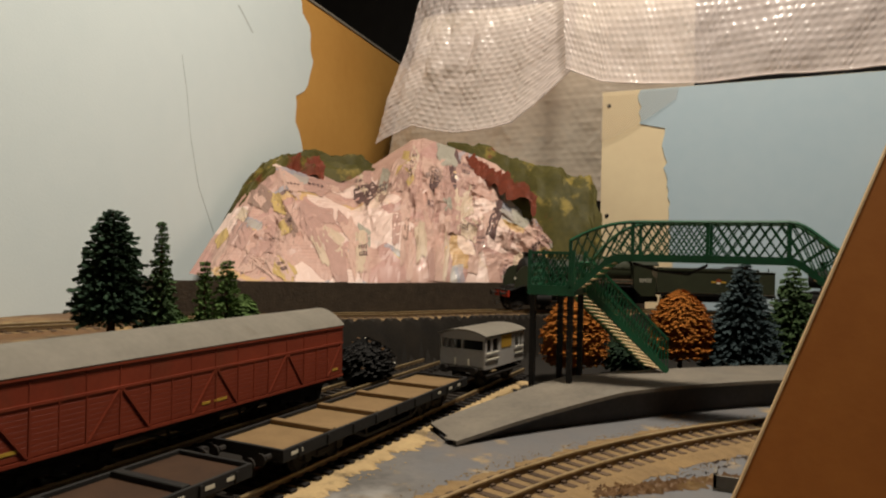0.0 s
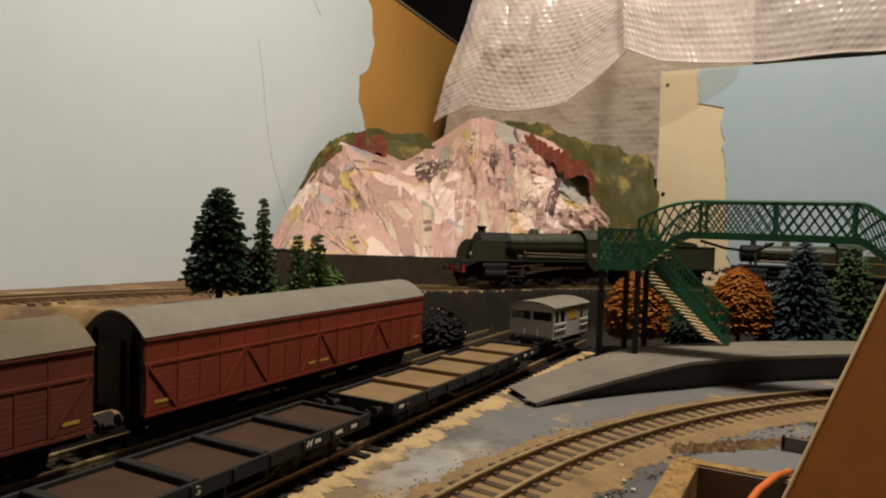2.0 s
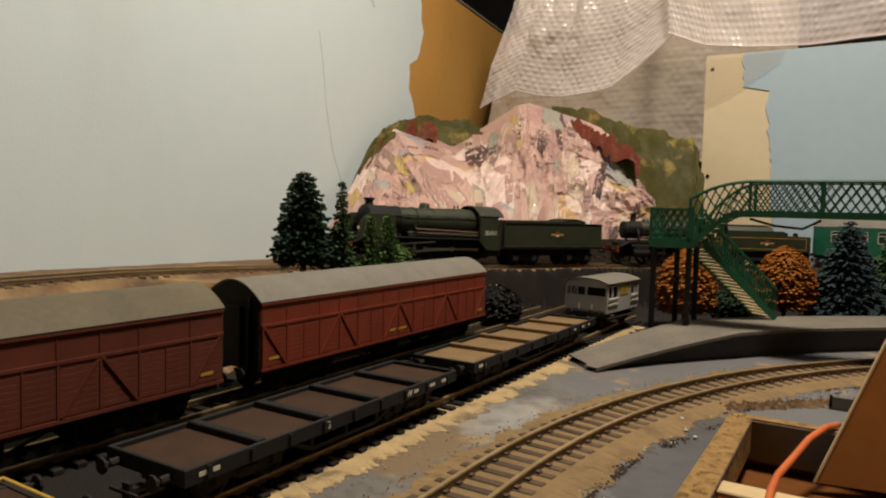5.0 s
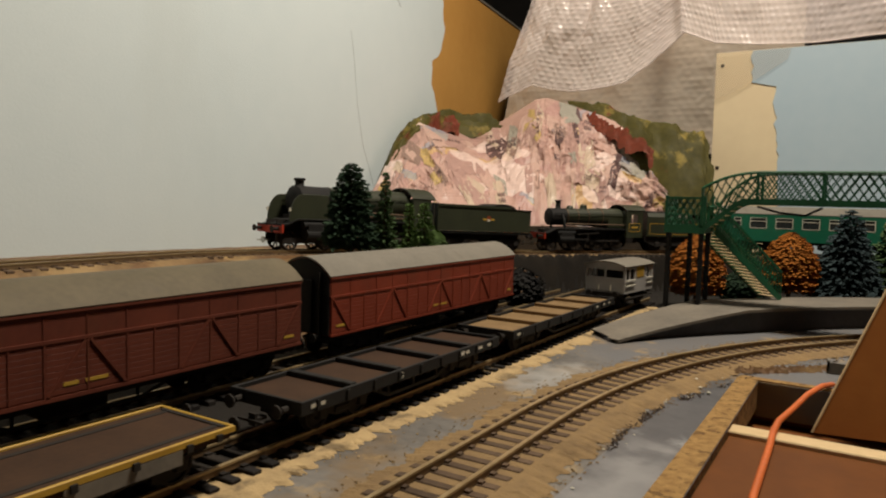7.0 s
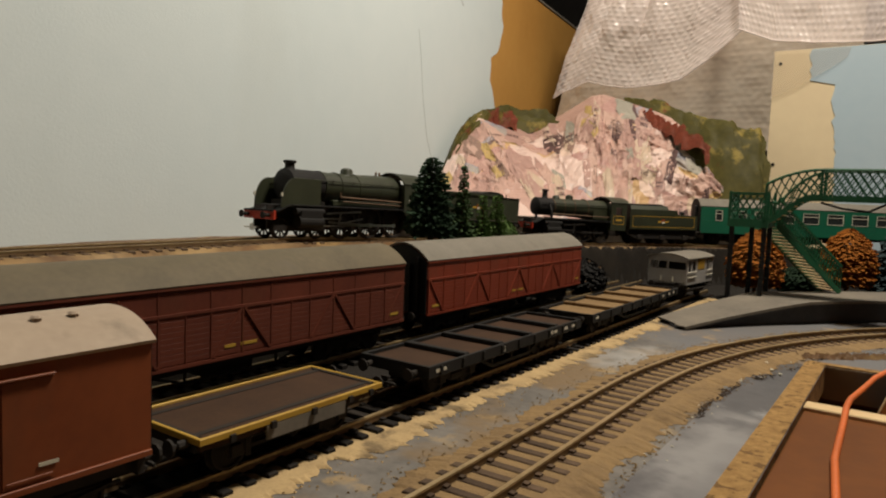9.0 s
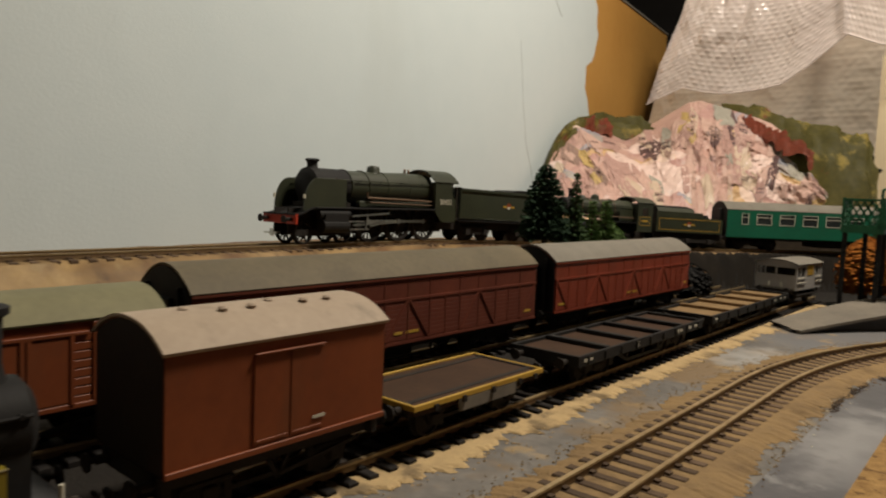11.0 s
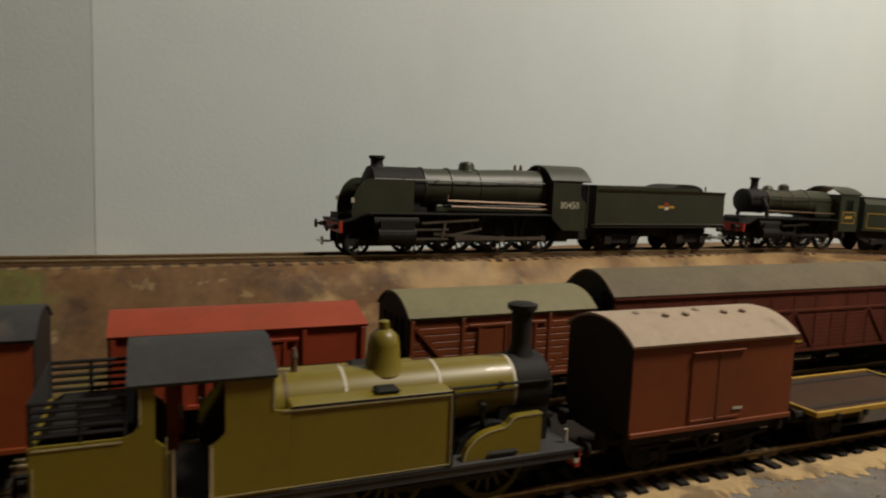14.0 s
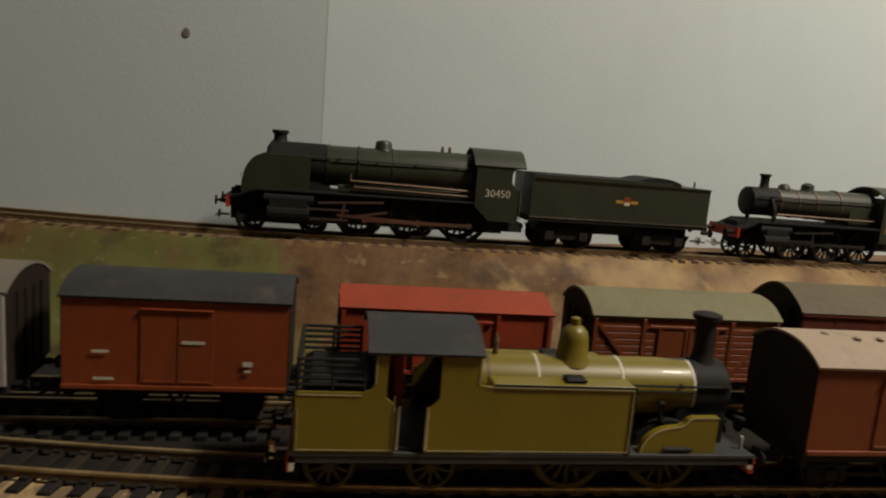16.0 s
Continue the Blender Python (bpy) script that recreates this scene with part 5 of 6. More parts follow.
def express_engine():
    ob = thing("steam_locomotive", at(0, 0, 0), "dark green ten-wheeled express steam locomotive running on the high track", "steam locomotive")
    fp = 23.0
    boiler_parts(ob, "locogreen", [(53, 10.6, 36.2), (88, 11.0, 36.2), (110, 11.6, 36.4), (135, 11.6, 36.4)])
    s = Shape()
    sg = 26
    s.loft([[(r * math.cos(6.28319 * k / sg), y, 36.2 + r * math.sin(6.28319 * k / sg)) for k in range(sg)] for y, r in ((22.5, 2.5), (22.8, 8.0), (24.0, 9.6), (24.6, 11.0), (53, 11.0))])
    part("smokebox", s, "black", ob, "", None, True)
    for y in (54, 70, 88, 110, 134):
        part("boiler_band", Shape().loft([[(r * math.cos(6.28319 * k / sg), q, 36.3 + r * math.sin(6.28319 * k / sg)) for k in range(sg)] for q, r in ((y - 0.5, 11.35 + (0.4 if y > 100 else 0)), (y + 0.5, 11.35 + (0.4 if y > 100 else 0)))]), "locogreen", ob, "", None, True)
    part("chimney", turned([(4.8, 45.6), (3.7, 47.2), (3.3, 48.4), (3.4, 50.6), (4.3, 51.2), (4.4, 52.4), (3.6, 52.8)], 29), "black", ob, "", None, True)
    part("dome", turned([(5.2, 46.2), (4.6, 47.4), (4.5, 49.6), (3.6, 51.0), (1.5, 51.6)], 83), "locogreen", ob, "", None, True)
    for x in (-2, 2):
        part("safety_valve", turned([(1.0, 46.5), (0.8, 50), (0.9, 50.3), (0.4, 51)], 117 + x, 8), "copper", ob)
    part("whistle", turned([(0.5, 46.5), (0.5, 50.5)], 132, 6), "copper", ob)
    part("footplate", Shape().box(-16, 16, 20, 136, fp - 1.0, fp, 0.2), "black", ob)
    curve = [(20 - 12 * k / 8, fp - 1 - 4.0 * smooth01(k / 8)) for k in range(9)]
    part("front_footplate", Shape().prism_x(curve + [(y, z + 1) for y, z in curve[::-1]], -15, 15).box(-15, 15, 4, 9, fp - 5.2, fp - 4.2), "black", ob)
    part("frame_plate", Shape().box(-7, -5.8, 6, 150, 6, fp - 1).box(5.8, 7, 6, 150, 6, fp - 1).box(-7, 7, 20, 56, 14, 26), "frame", ob)
    part("buffer_beam", Shape().box(-15.5, 15.5, 4.6, 6.2, 12.6, 18.6), "redpaint", ob, "red front buffer beam")
    part("smokebox_saddle", Shape().box(-8, 8, 25, 52, fp - 1, 28), "black", ob)
    for e in (-1, 1):
        part("smoke_deflector", Shape().prism_x([(11.5, fp - 2.4)] + [(11.5 + 11 - 11 * math.cos(k * 0.157), fp + 17.5 * math.sin(k * 0.157)) for k in range(11)] + [(45.5, fp + 17.5), (45.5, fp)], *sorted((e * 13.4, e * 14.1))), "locogreen", ob)
        part("cylinder", Shape().tube([(e * 14.2, 25, 11.5), (e * 14.2, 46, 11.5)], 4.4, 14).tube([(e * 14.0, 23, 18.4), (e * 14.0, 48, 18.4)], 2.6, 12).box(min(e * 11, e * 17.6), max(e * 11, e * 17.6), 26, 45, 11, 19), "black", ob)
        part("slide_bar", Shape().box(min(e * 13.4, e * 15), max(e * 13.4, e * 15), 46, 66, 13.6, 14.6).box(min(e * 13.4, e * 15), max(e * 13.4, e * 15), 46, 66, 8.6, 9.6), "steel", ob)
        part("valve_gear", Shape().bar((e * 15.6, 50, 17.6), (e * 15.6, 84, 19.6), 0.7, 1.1).bar((e * 15.6, 62, 9), (e * 15.6, 64, 19), 0.7, 1.2).bar((e * 15.6, 66, 11), (e * 15.6, 86, 14.6), 0.7, 1.0), "steel", ob)
        part("main_splasher", Shape().box(min(e * 8, e * 11.5), max(e * 8, e * 11.5), 60, 136, fp, fp + 4.5, 0.8), "locogreen", ob)
        part("injector_pipe", Shape().tube([(e * 12.5, 66, 29.6), (e * 12.6, 100, 29.0), (e * 12.6, 134, 28.2)], 0.8, 6), "copper", ob)
        part("ejector_pipe", Shape().tube([(e * 12.4, 66, 33), (e * 12.4, 66, 29.8)], 0.7, 6).tube([(e * 12.9, 68, 26.6), (e * 12.9, 134, 25.4)], 0.6, 6), "copper", ob)
        part("handrail", Shape().tube([(e * 11.2, 24, 40.5), (e * 11.6, 60, 40.5), (e * 12.2, 133, 40.5)], 0.4, 6), "locogreen", ob)
        for y in (40, 60, 80, 100, 122):
            part("handrail_knob", Shape().tube([(e * 10, y, 40.5), (e * 12, y, 40.5)], 0.6, 6), "black", ob)
        x0, x1 = sorted((e * 16.2, e * 15.4))
        cab = [(132, fp - 2), (138, 15.5), (140, 13.6), (156, 13.6), (156, 30), (153, 32), (151.4, 35), (151.4, 39.5), (153, 42), (156, 42.6), (132, 42.6)]
        part("cab_side", Shape().prism_x(cab, x0, x1), "locogreen", ob)
        letters("30450", 5.6, "white", ob, at(e * 16.3, 144, 26.6, 90 * e, 90), "cream cab number")
        part("cab_handrail", Shape().tube([(e * 16.6, 156.6, 15), (e * 16.6, 156.6, 41)], 0.35, 6), "steel", ob)
        part("lamp_iron", Shape().box(min(e * 13.6, e * 14.6), max(e * 13.6, e * 14.6), 11.0, 12.4, fp + 5, fp + 7.5), "white", ob)
        rod = part("coupling_rod", Shape().box(-0.5, 0.5, -29.5, 29.5, -0.9, 0.9).tube([(-0.6, -28, 0), (0.6, -28, 0)], 1.6, 8).tube([(-0.6, 0, 0), (0.6, 0, 0)], 1.6, 8).tube([(-0.6, 28, 0), (0.6, 28, 0)], 1.6, 8), "steel", ob, "bright coupling rod", at(e * 12.0, 100, 13))
        con = part("connecting_rod", Shape().prism_x([(0, -1.0), (0, 1.0), (-43, 0.7), (-43, -0.7)], -0.5, 0.5).tube([(-0.7, 0, 0), (0.7, 0, 0)], 1.9, 10), "steel", ob, "bright connecting rod", at(e * 13.2, 100, 13))
        ROLLING.append(("rods", rod, con, e))
    part("cab_front", Shape().box(-15.4, 15.4, 132, 132.8, fp - 2, 42.6), "locogreen", ob)
    part("cab_floor", Shape().box(-15.4, 15.4, 133, 156, fp - 4, fp - 3), "black", ob)
    part("cab_roof", Shape().prism_y(arc_roof(32.4, 42.2, 8.6, 0.6, 18, 2.3), 130.5, 158.5), "locogreen", ob, "", None, True)
    part("firebox_back", Shape().box(-9, 9, 136, 140, fp - 3, 42), "black", ob)
    part("rear_frame", Shape().box(-13, 13, 138, 160, 8, 13), "frame", ob)
    buffers(ob, 4.6, -1, 15.4, True)
    for y in (16, 48):
        ROLLING.extend(("wheel", *w) for w in wheels(ob, y, 7.0, "frame", 10))
    for y in (72, 100, 128):
        ROLLING.extend(("wheel", *w) for w in wheels(ob, y, 13.0, "frame", 18))
    part("bogie_frame", Shape().box(-9.8, -9, 10, 54, 5, 9).box(9, 9.8, 10, 54, 5, 9).box(-9, 9, 28, 36, 6, 10), "frame", ob)
    return ob


def express_tender():
    ob = thing("tender", at(0, 0, 0), "dark green eight-wheeled tender with a gold and red emblem", "tender")
    side = [(-16.3, 17.5), (16.3, 17.5), (16.3, 36.5), (17.2, 38.6), (-17.2, 38.6), (-16.3, 36.5)]
    part("tank", Shape().prism_y(side, 3, 108), "locogreen", ob)
    part("rave", Shape().box(-17.2, -16.4, 3, 84, 38.6, 40.6), "locogreen", ob)
    part("rave", Shape().box(16.4, 17.2, 3, 84, 38.6, 40.6), "locogreen", ob)
    part("front_plate", Shape().box(-17, 17, 2.4, 3.2, 17.5, 41), "locogreen", ob)
    part("coal", Shape().loft([[(-15, 8, 38.5), (15, 8, 38.5), (15, 72, 38.5), (-15, 72, 38.5)], [(-12, 12, 40.5), (12, 12, 40.5), (12, 66, 41), (-12, 66, 41)]]), "black", ob, "black coal in the tender")
    part("tank_dome", Shape().prism_x([(64 + 14 - 14 * math.cos(k * 0.314), 38.5 + 4.6 * math.sin(k * 0.314)) for k in range(11)], -13, 13), "black", ob)
    part("filler", turned([(2.6, 38.6), (2.6, 40.2), (1.5, 40.6)], 96, 10), "black", ob)
    part("solebar", Shape().box(-16, 16, 1, 109, 15.2, 17.4, 0.2), "black", ob)
    part("lamp_iron", Shape().tube([(0, 107, 38), (0, 107, 42)], 0.5, 6), "black", ob)
    for e in (-1, 1):
        part("lower_rail", Shape().box(min(e * 16.0, e * 16.5), max(e * 16.0, e * 16.5), 2, 109, 17.2, 17.8), "steel", ob)
        for y in (26, 84):
            part("bogie_frame", Shape().prism_x([(y - 17, 11), (y + 17, 11), (y + 15, 7), (y + 4, 5.4), (y - 4, 5.4), (y - 15, 7)], *sorted((e * 10.6, e * 12))), "frame", ob)
            for q in (-10, 10):
                part("axlebox", Shape().box(min(e * 11, e * 13.4), max(e * 11, e * 13.4), y + q - 2.4, y + q + 2.4, 4.6, 10, 0.5), "frame", ob)
    part("under_tank", Shape().box(-9, 9, 10, 100, 9, 15.2), "frame", ob)
    emblem(ob, 16.35, 58, 28.5)
    buffers(ob, 109, 1, 13.5, True)
    part("drawbar", Shape().box(-2, 2, -4, 4, 9, 11), "frame", ob)
    for y in (16, 36, 74, 94):
        ROLLING.extend(("wheel", *w) for w in wheels(ob, y, 6.8))
    return ob


def mixed_engine():
    ob = thing("steam_locomotive", at(0, 0, 0), "smaller dark green six-coupled steam locomotive coupled behind the tender", "steam locomotive")
    fp = 22.5
    boiler_parts(ob, "locogreen", [(33, 8.2, 33.6), (56, 8.6, 33.5), (76, 9.6, 33.2), (98, 9.8, 33.0)])
    sg = 24
    part("smokebox", Shape().loft([[(r * math.cos(6.28319 * k / sg), y, 33.6 + r * math.sin(6.28319 * k / sg)) for k in range(sg)] for y, r in ((14.5, 2), (15, 6.8), (16, 8.4), (33, 8.5))]), "black", ob, "", None, True)
    for y in (34, 46, 58, 74):
        part("boiler_band", Shape().loft([[(r * math.cos(6.28319 * k / sg), q, 33.5 + r * math.sin(6.28319 * k / sg)) for k in range(sg)] for q, r in ((y - 0.4, 8.75 + max(0, y - 50) * 0.045), (y + 0.4, 8.75 + max(0, y - 50) * 0.045))]), "copper", ob, "", None, True)
    part("chimney", turned([(3.8, 41), (2.8, 42.4), (2.5, 44), (2.6, 48.4), (3.4, 48.9), (3.4, 50)], 26.5), "black", ob, "", None, True)
    part("dome", turned([(4.4, 41), (3.8, 42.4), (3.6, 45), (2.4, 46.2), (0.8, 46.6)], 56), "locogreen", ob, "", None, True)
    part("top_feed", turned([(4.0, 40.6), (3.4, 43.4), (2.0, 44.8), (0.8, 45.0)], 40), "locogreen", ob, "", None, True)
    part("footplate", Shape().box(-15.5, 15.5, 17, 100, fp - 0.9, fp), "black", ob)
    part("front_footplate", Shape().prism_x([(17, fp), (17, fp - 1), (8, 17.4), (3.5, 17.4), (3.5, 18.4), (8.4, 18.4)], -14.5, 14.5), "black", ob)
    part("buffer_beam", Shape().box(-15, 15, 3.4, 4.8, 12.4, 18.0), "redpaint", ob, "red front buffer beam")
    part("frame_plate", Shape().box(-6.6, 6.6, 8, 118, 8, fp - 1), "frame", ob)
    for e in (-1, 1):
        part("cylinder", Shape().tube([(e * 14, 20, 12), (e * 14, 36, 12)], 4.0, 12).tube([(e * 13.6, 18, 18.2), (e * 13.6, 38, 18.2)], 2.4, 10).box(min(e * 10, e * 17), max(e * 10, e * 17), 21, 35, 12, 18.6), "black", ob)
        part("valve_gear", Shape().bar((e * 15, 38, 12), (e * 15, 54, 12), 0.8, 1.4).bar((e * 15.2, 40, 17), (e * 15.2, 66, 18.4), 0.6, 1).bar((e * 15.2, 52, 9), (e * 15.2, 53, 18), 0.6, 1), "frame", ob)
        part("steam_pipe", Shape().tube([(e * 7.4, 27, 37), (e * 12, 27, 30), (e * 13, 27, 21)], 1.3, 8), "black", ob)
        part("coupling_rod", Shape().bar((e * 12, 44, 10.5), (e * 12, 92, 10.5), 0.9, 1.5), "frame", ob)
        part("handrail", Shape().tube([(e * 9.2, 18, 37), (e * 10.6, 98, 37)], 0.35, 6), "black", ob)
        part("pipe_run", Shape().tube([(e * 10.6, 30, 27), (e * 11.4, 98, 26.4)], 0.7, 6), "copper", ob)
        x0, x1 = sorted((e * 15.6, e * 14.9))
        part("cab_side", Shape().box(x0, x1, 98, 118, 14, 29).box(x0, x1, 98, 104, 29, 41).box(x0, x1, 112, 118, 29, 41).box(x0, x1, 104, 112, 37, 41), "locogreen", ob)
        part("number_panel", Shape().box(min(e * 15.6, e * 15.75), max(e * 15.6, e * 15.75), 101, 115, 20, 20.5).box(min(e * 15.6, e * 15.75), max(e * 15.6, e * 15.75), 101, 115, 28, 28.5).box(min(e * 15.6, e * 15.75), max(e * 15.6, e * 15.75), 101, 101.5, 20.5, 28).box(min(e * 15.6, e * 15.75), max(e * 15.6, e * 15.75), 114.5, 115, 20.5, 28).box(min(e * 15.6, e * 15.75), max(e * 15.6, e * 15.75), 104, 112, 23.4, 25.4), "yellow", ob, "yellow lined cab panel")
    part("firebox", Shape().box(-9.6, 9.6, 80, 100, fp - 1, 34), "locogreen", ob)
    part("cab_front", Shape().box(-14.9, 14.9, 98, 98.8, 14, 41), "locogreen", ob)
    part("cab_roof", Shape().prism_y(arc_roof(31.4, 40.8, 5.6, 0.5, 16, 2.2), 97, 121), "locogreen", ob, "", None, True)
    buffers(ob, 3.4, -1, 15.2, True)
    ROLLING.extend(("wheel", *w) for w in wheels(ob, 15, 6.0, "frame", 8))
    for y in (44, 68, 92):
        ROLLING.extend(("wheel", *w) for w in wheels(ob, y, 10.5, "frame", 15))
    return ob


def mixed_tender():
    ob = thing("tender", at(0, 0, 0), "dark green six-wheeled tender with orange lining", "tender")
    part("tank", Shape().prism_x([(3, 15.5), (84, 15.5), (84, 30.5), (60, 31), (58, 35.5), (3, 35.5)], -15.6, 15.6), "locogreen", ob)
    part("coal_bunker", Shape().prism_y([(-15.6, 35.5), (15.6, 35.5), (12.5, 39.5), (-12.5, 39.5)], 4, 48), "locogreen", ob)
    part("coal", Shape().box(-11, 11, 8, 46, 38, 41.2, 2.2), "black", ob, "black coal in the tender")
    for y in (66, 76):
        part("filler", turned([(2.4, 30), (2.4, 33.5), (1.4, 34)], y, 10), "black", ob)
    for e in (-1, 1):
        x0, x1 = sorted((e * 15.6, e * 15.75))
        part("lining", Shape().box(x0, x1, 6, 80, 17.6, 18.1).box(x0, x1, 6, 80, 28.4, 28.9).box(x0, x1, 6, 6.5, 18.1, 28.4).box(x0, x1, 79.5, 80, 18.1, 28.4), "yellow", ob, "thin orange lining")
        part("frame_plate", Shape().prism_x([(2, 15.4), (85, 15.4), (85, 10), (74, 6), (12, 6), (2, 10)], *sorted((e * 12, e * 13))), "frame", ob)
        for y in (16, 43, 70):
            part("axlebox", Shape().box(min(e * 13, e * 14.6), max(e * 13, e * 14.6), y - 2.4, y + 2.4, 4.6, 9.6, 0.5), "frame", ob)
    emblem(ob, 15.65, 42, 23.5)
    buffers(ob, 85, 1, 13.0, True)
    for y in (16, 43, 70):
        ROLLING.extend(("wheel", *w) for w in wheels(ob, y, 6.8))
    return ob


def green_coach():
    ob = thing("passenger_coach", at(0, 0, 0), "malachite green passenger coach with white-framed windows and grey roof", "passenger coach")
    L, W, z0, eave, rise = 258.0, 35.0, 13.0, 41.0, 8.0
    spots = [16 + 4] + [40 + 24.5 * k for k in range(9)]
    wz0, wz1 = 27.0, 37.0
    for e in (-1, 1):
        x0, x1 = sorted((e * W / 2, e * (W / 2 - 1)))
        s = Shape().box(x0, x1, 1, L - 1, z0, wz0, 0.2).box(x0, x1, 1, L - 1, wz1, eave)
        y = 1
        for c in spots:
            hw = 3.0 if c == spots[0] else 7.5
            s.box(x0, x1, y, c - hw, wz0, wz1)
            y = c + hw
        s.box(x0, x1, y, L - 1, wz0, wz1)
        part("side_wall", s, "coachgreen", ob)
        for c in spots:
            hw = 3.0 if c == spots[0] else 7.5
            o0, o1 = sorted((e * (W / 2 + 0.05), e * (W / 2 + 0.3)))
            win = part("window_frame", Shape().box(o0, o1, c - hw - 0.5, c + hw + 0.5, wz0 - 0.6, wz0).box(o0, o1, c - hw - 0.5, c + hw + 0.5, wz1, wz1 + 0.5).box(o0, o1, c - hw - 0.6, c - hw, wz0, wz1).box(o0, o1, c + hw, c + hw + 0.6, wz0, wz1).box(o0, o1, c - hw, c + hw, 33.6, 34.3), "white", ob, "pale window frame")
            part("pane", Shape().box(min(e * (W / 2 - 0.7), e * (W / 2 - 0.4)), max(e * (W / 2 - 0.7), e * (W / 2 - 0.4)), c - hw, c + hw, wz0, wz1), "glass", win)
        part("solebar", Shape().box(min(e * 13.5, e * 15), max(e * 13.5, e * 15), 1, L - 1, 10.5, 13), "frame", ob)
    for y0 in (0.4, L - 1.4):
        part("end_wall", Shape().prism_y(end_profile(W, z0, eave, rise), y0, y0 + 1), "black", ob, "black coach end")
    part("gangway", Shape().box(-7, 7, -2.5, 0.4, 14, 42, 0.6), "black", ob)
    part("gangway", Shape().box(-7, 7, L - 0.4, L + 2.5, 14, 42, 0.6), "black", ob)
    part("floor_pan", Shape().box(-W / 2 + 1, W / 2 - 1, 1, L - 1, z0, z0 + 1), "frame", ob)
    part("seats", Shape().box(-13, 13, 30, L - 14, z0 + 1, 25), "deck", ob)
    part("roof", Shape().prism_y(arc_roof(W, eave - 0.3, rise, 0.3, 18, 2.3), 0.2, L - 0.2), "roofgrey", ob, "", None, True)
    part("battery_box", Shape().box(-13, 13, 100, 128, 5, 10.5, 0.6).box(-13, 13, 140, 152, 6, 10.5, 0.6), "frame", ob)
    buffers(ob, 0.4, -1, 13)
    buffers(ob, L - 0.4, 1, 13)
    for y in (36, L - 36):
        ROLLING.extend(("wheel", *w) for w in bogie(ob, y, 34))
    return ob


# ---- things in the sidings ----
bogie_van("bogie_van", line_a, 240, "crimson", "roofgrey", "crimson bogie van with yellow lettering and clean grey roof")
bogie_van("bogie_van", line_a, 14.5, "crimson_old", "roofolive", "faded maroon bogie van with a dusty grey-brown roof")
box_van("box_van", line_a, -137.5, 79, "bauxite", "roofsage", "planked brown goods van with an olive-grey roof", 42, planked=True, eave=38.5, rise=7)
box_van("box_van", line_a, -232.5, 79, "red", "red", "bright red goods van with a shallow red roof", 44, eave=37.5, rise=5.0, flat_roof=True)
bolster_wagon(line_b, 287, 168, "decklight", "black bogie flat wagon with a tan deck", 4)
bolster_wagon(line_b, 116, 141, "deck", "black bogie flat wagon with a dark brown deck", 4, (("G", -14), ("W", 34)))
low_wagon()
box_van("box_van", line_b, -99.8, 65, "bauxite", "roofpale", "brown insulated goods van with a pale vented roof", 38, z0=15.2, eave=42.2, plain=True, vents=6, marks=((9, 20, 4, 0.8), (12, 15.6, 5, 0.7)))
tank_engine()
box_van("box_van", line_d, -323.5, 69, "orange", "roofdark", "orange-brown goods van with a slate grey roof", 40, rise=5.5, plain=True, marks=((5, 29, 7, 1.0), (22, 22, 3, 1.6), (22, 20, 2.2, 0.8), (-23, 25.5, 5, 0.9), (-22, 16.6, 6, 0.9)))
box_van("box_van", line_d, -412, 76, "grey", "roofgrey", "pale grey planked goods van behind the orange one", 42, planked=True)
brake_van()


# ---- trees and bushes ----
def fir(name, x, y, z, h, r, mat, label, layers, bare=0.10, blunt=0.12, power=0.8, skirt=0.0):
    """A bristle fir: whorls of drooping sprays round a trunk; blunt is the crown's width at its tip."""
    ob = thing(name, at(x, y, z, random.uniform(0, 360)), label, "model tree", "fir trees")
    part("trunk", Shape().tube([(0, 0, -1), (0.4, 0, h * 0.3), (0, 0.3, h * 0.7), (0, 0, h * 0.97)], [h * 0.034, h * 0.028, h * 0.014, 0.3], 8), "trunk", ob)
    s = Shape()
    for i in range(layers):
        k = (i + 0.5) / layers
        zz = h * (bare + (1 - bare) * k)
        env = r * (blunt + (1 - blunt) * (1 - k) ** power)
        if skirt and k < skirt:
            env *= 0.72 + 0.28 * k / skirt
        env *= 1 + 0.10 * math.sin(i * 2.4) + random.uniform(-0.05, 0.05)
        n = max(7, int(env * 2.0))
        for j in range(n):
            a = 6.283 * (j + random.random()) / n
            c, q = math.cos(a), math.sin(a)
            rad = env * random.uniform(0.70, 1.10)
            drop = rad * random.uniform(0.05, 0.30)
            wide = random.uniform(0.9, 1.5) * max(h, 50) / 70
            up = random.uniform(-0.9, 0.9)
            m = max(2, int(rad / 3.6))
            for e in range(m):
                t0, t1 = e / m, (e + 1.2) / m
                p0, p1 = rad * t0, rad * t1
                z0_, z1_ = zz + up - drop * t0, zz + up - drop * t1 + random.uniform(-0.5, 0.5)
                s.add([(c * p0, q * p0, z0_ + 0.5), (c * p1 + q * wide, q * p1 - c * wide, z1_ - 0.8), (c * (p1 + 1.0), q * (p1 + 1.0), z1_ + 0.3), (c * p1 - q * wide, q * p1 + c * wide, z1_ - 0.6)], [(0, 1, 2, 3)])
                s.add([(c * p0, q * p0, z0_ - 0.6), (c * p1 + q * wide * 0.5, q * p1 - c * wide * 0.5, z1_ + 0.9), (c * p1 - q * wide * 0.5, q * p1 + c * wide * 0.5, z1_ - 1.3)], [(0, 1, 2)])
    part("crown", s, mat, ob, "layered sprays of bristle foliage")


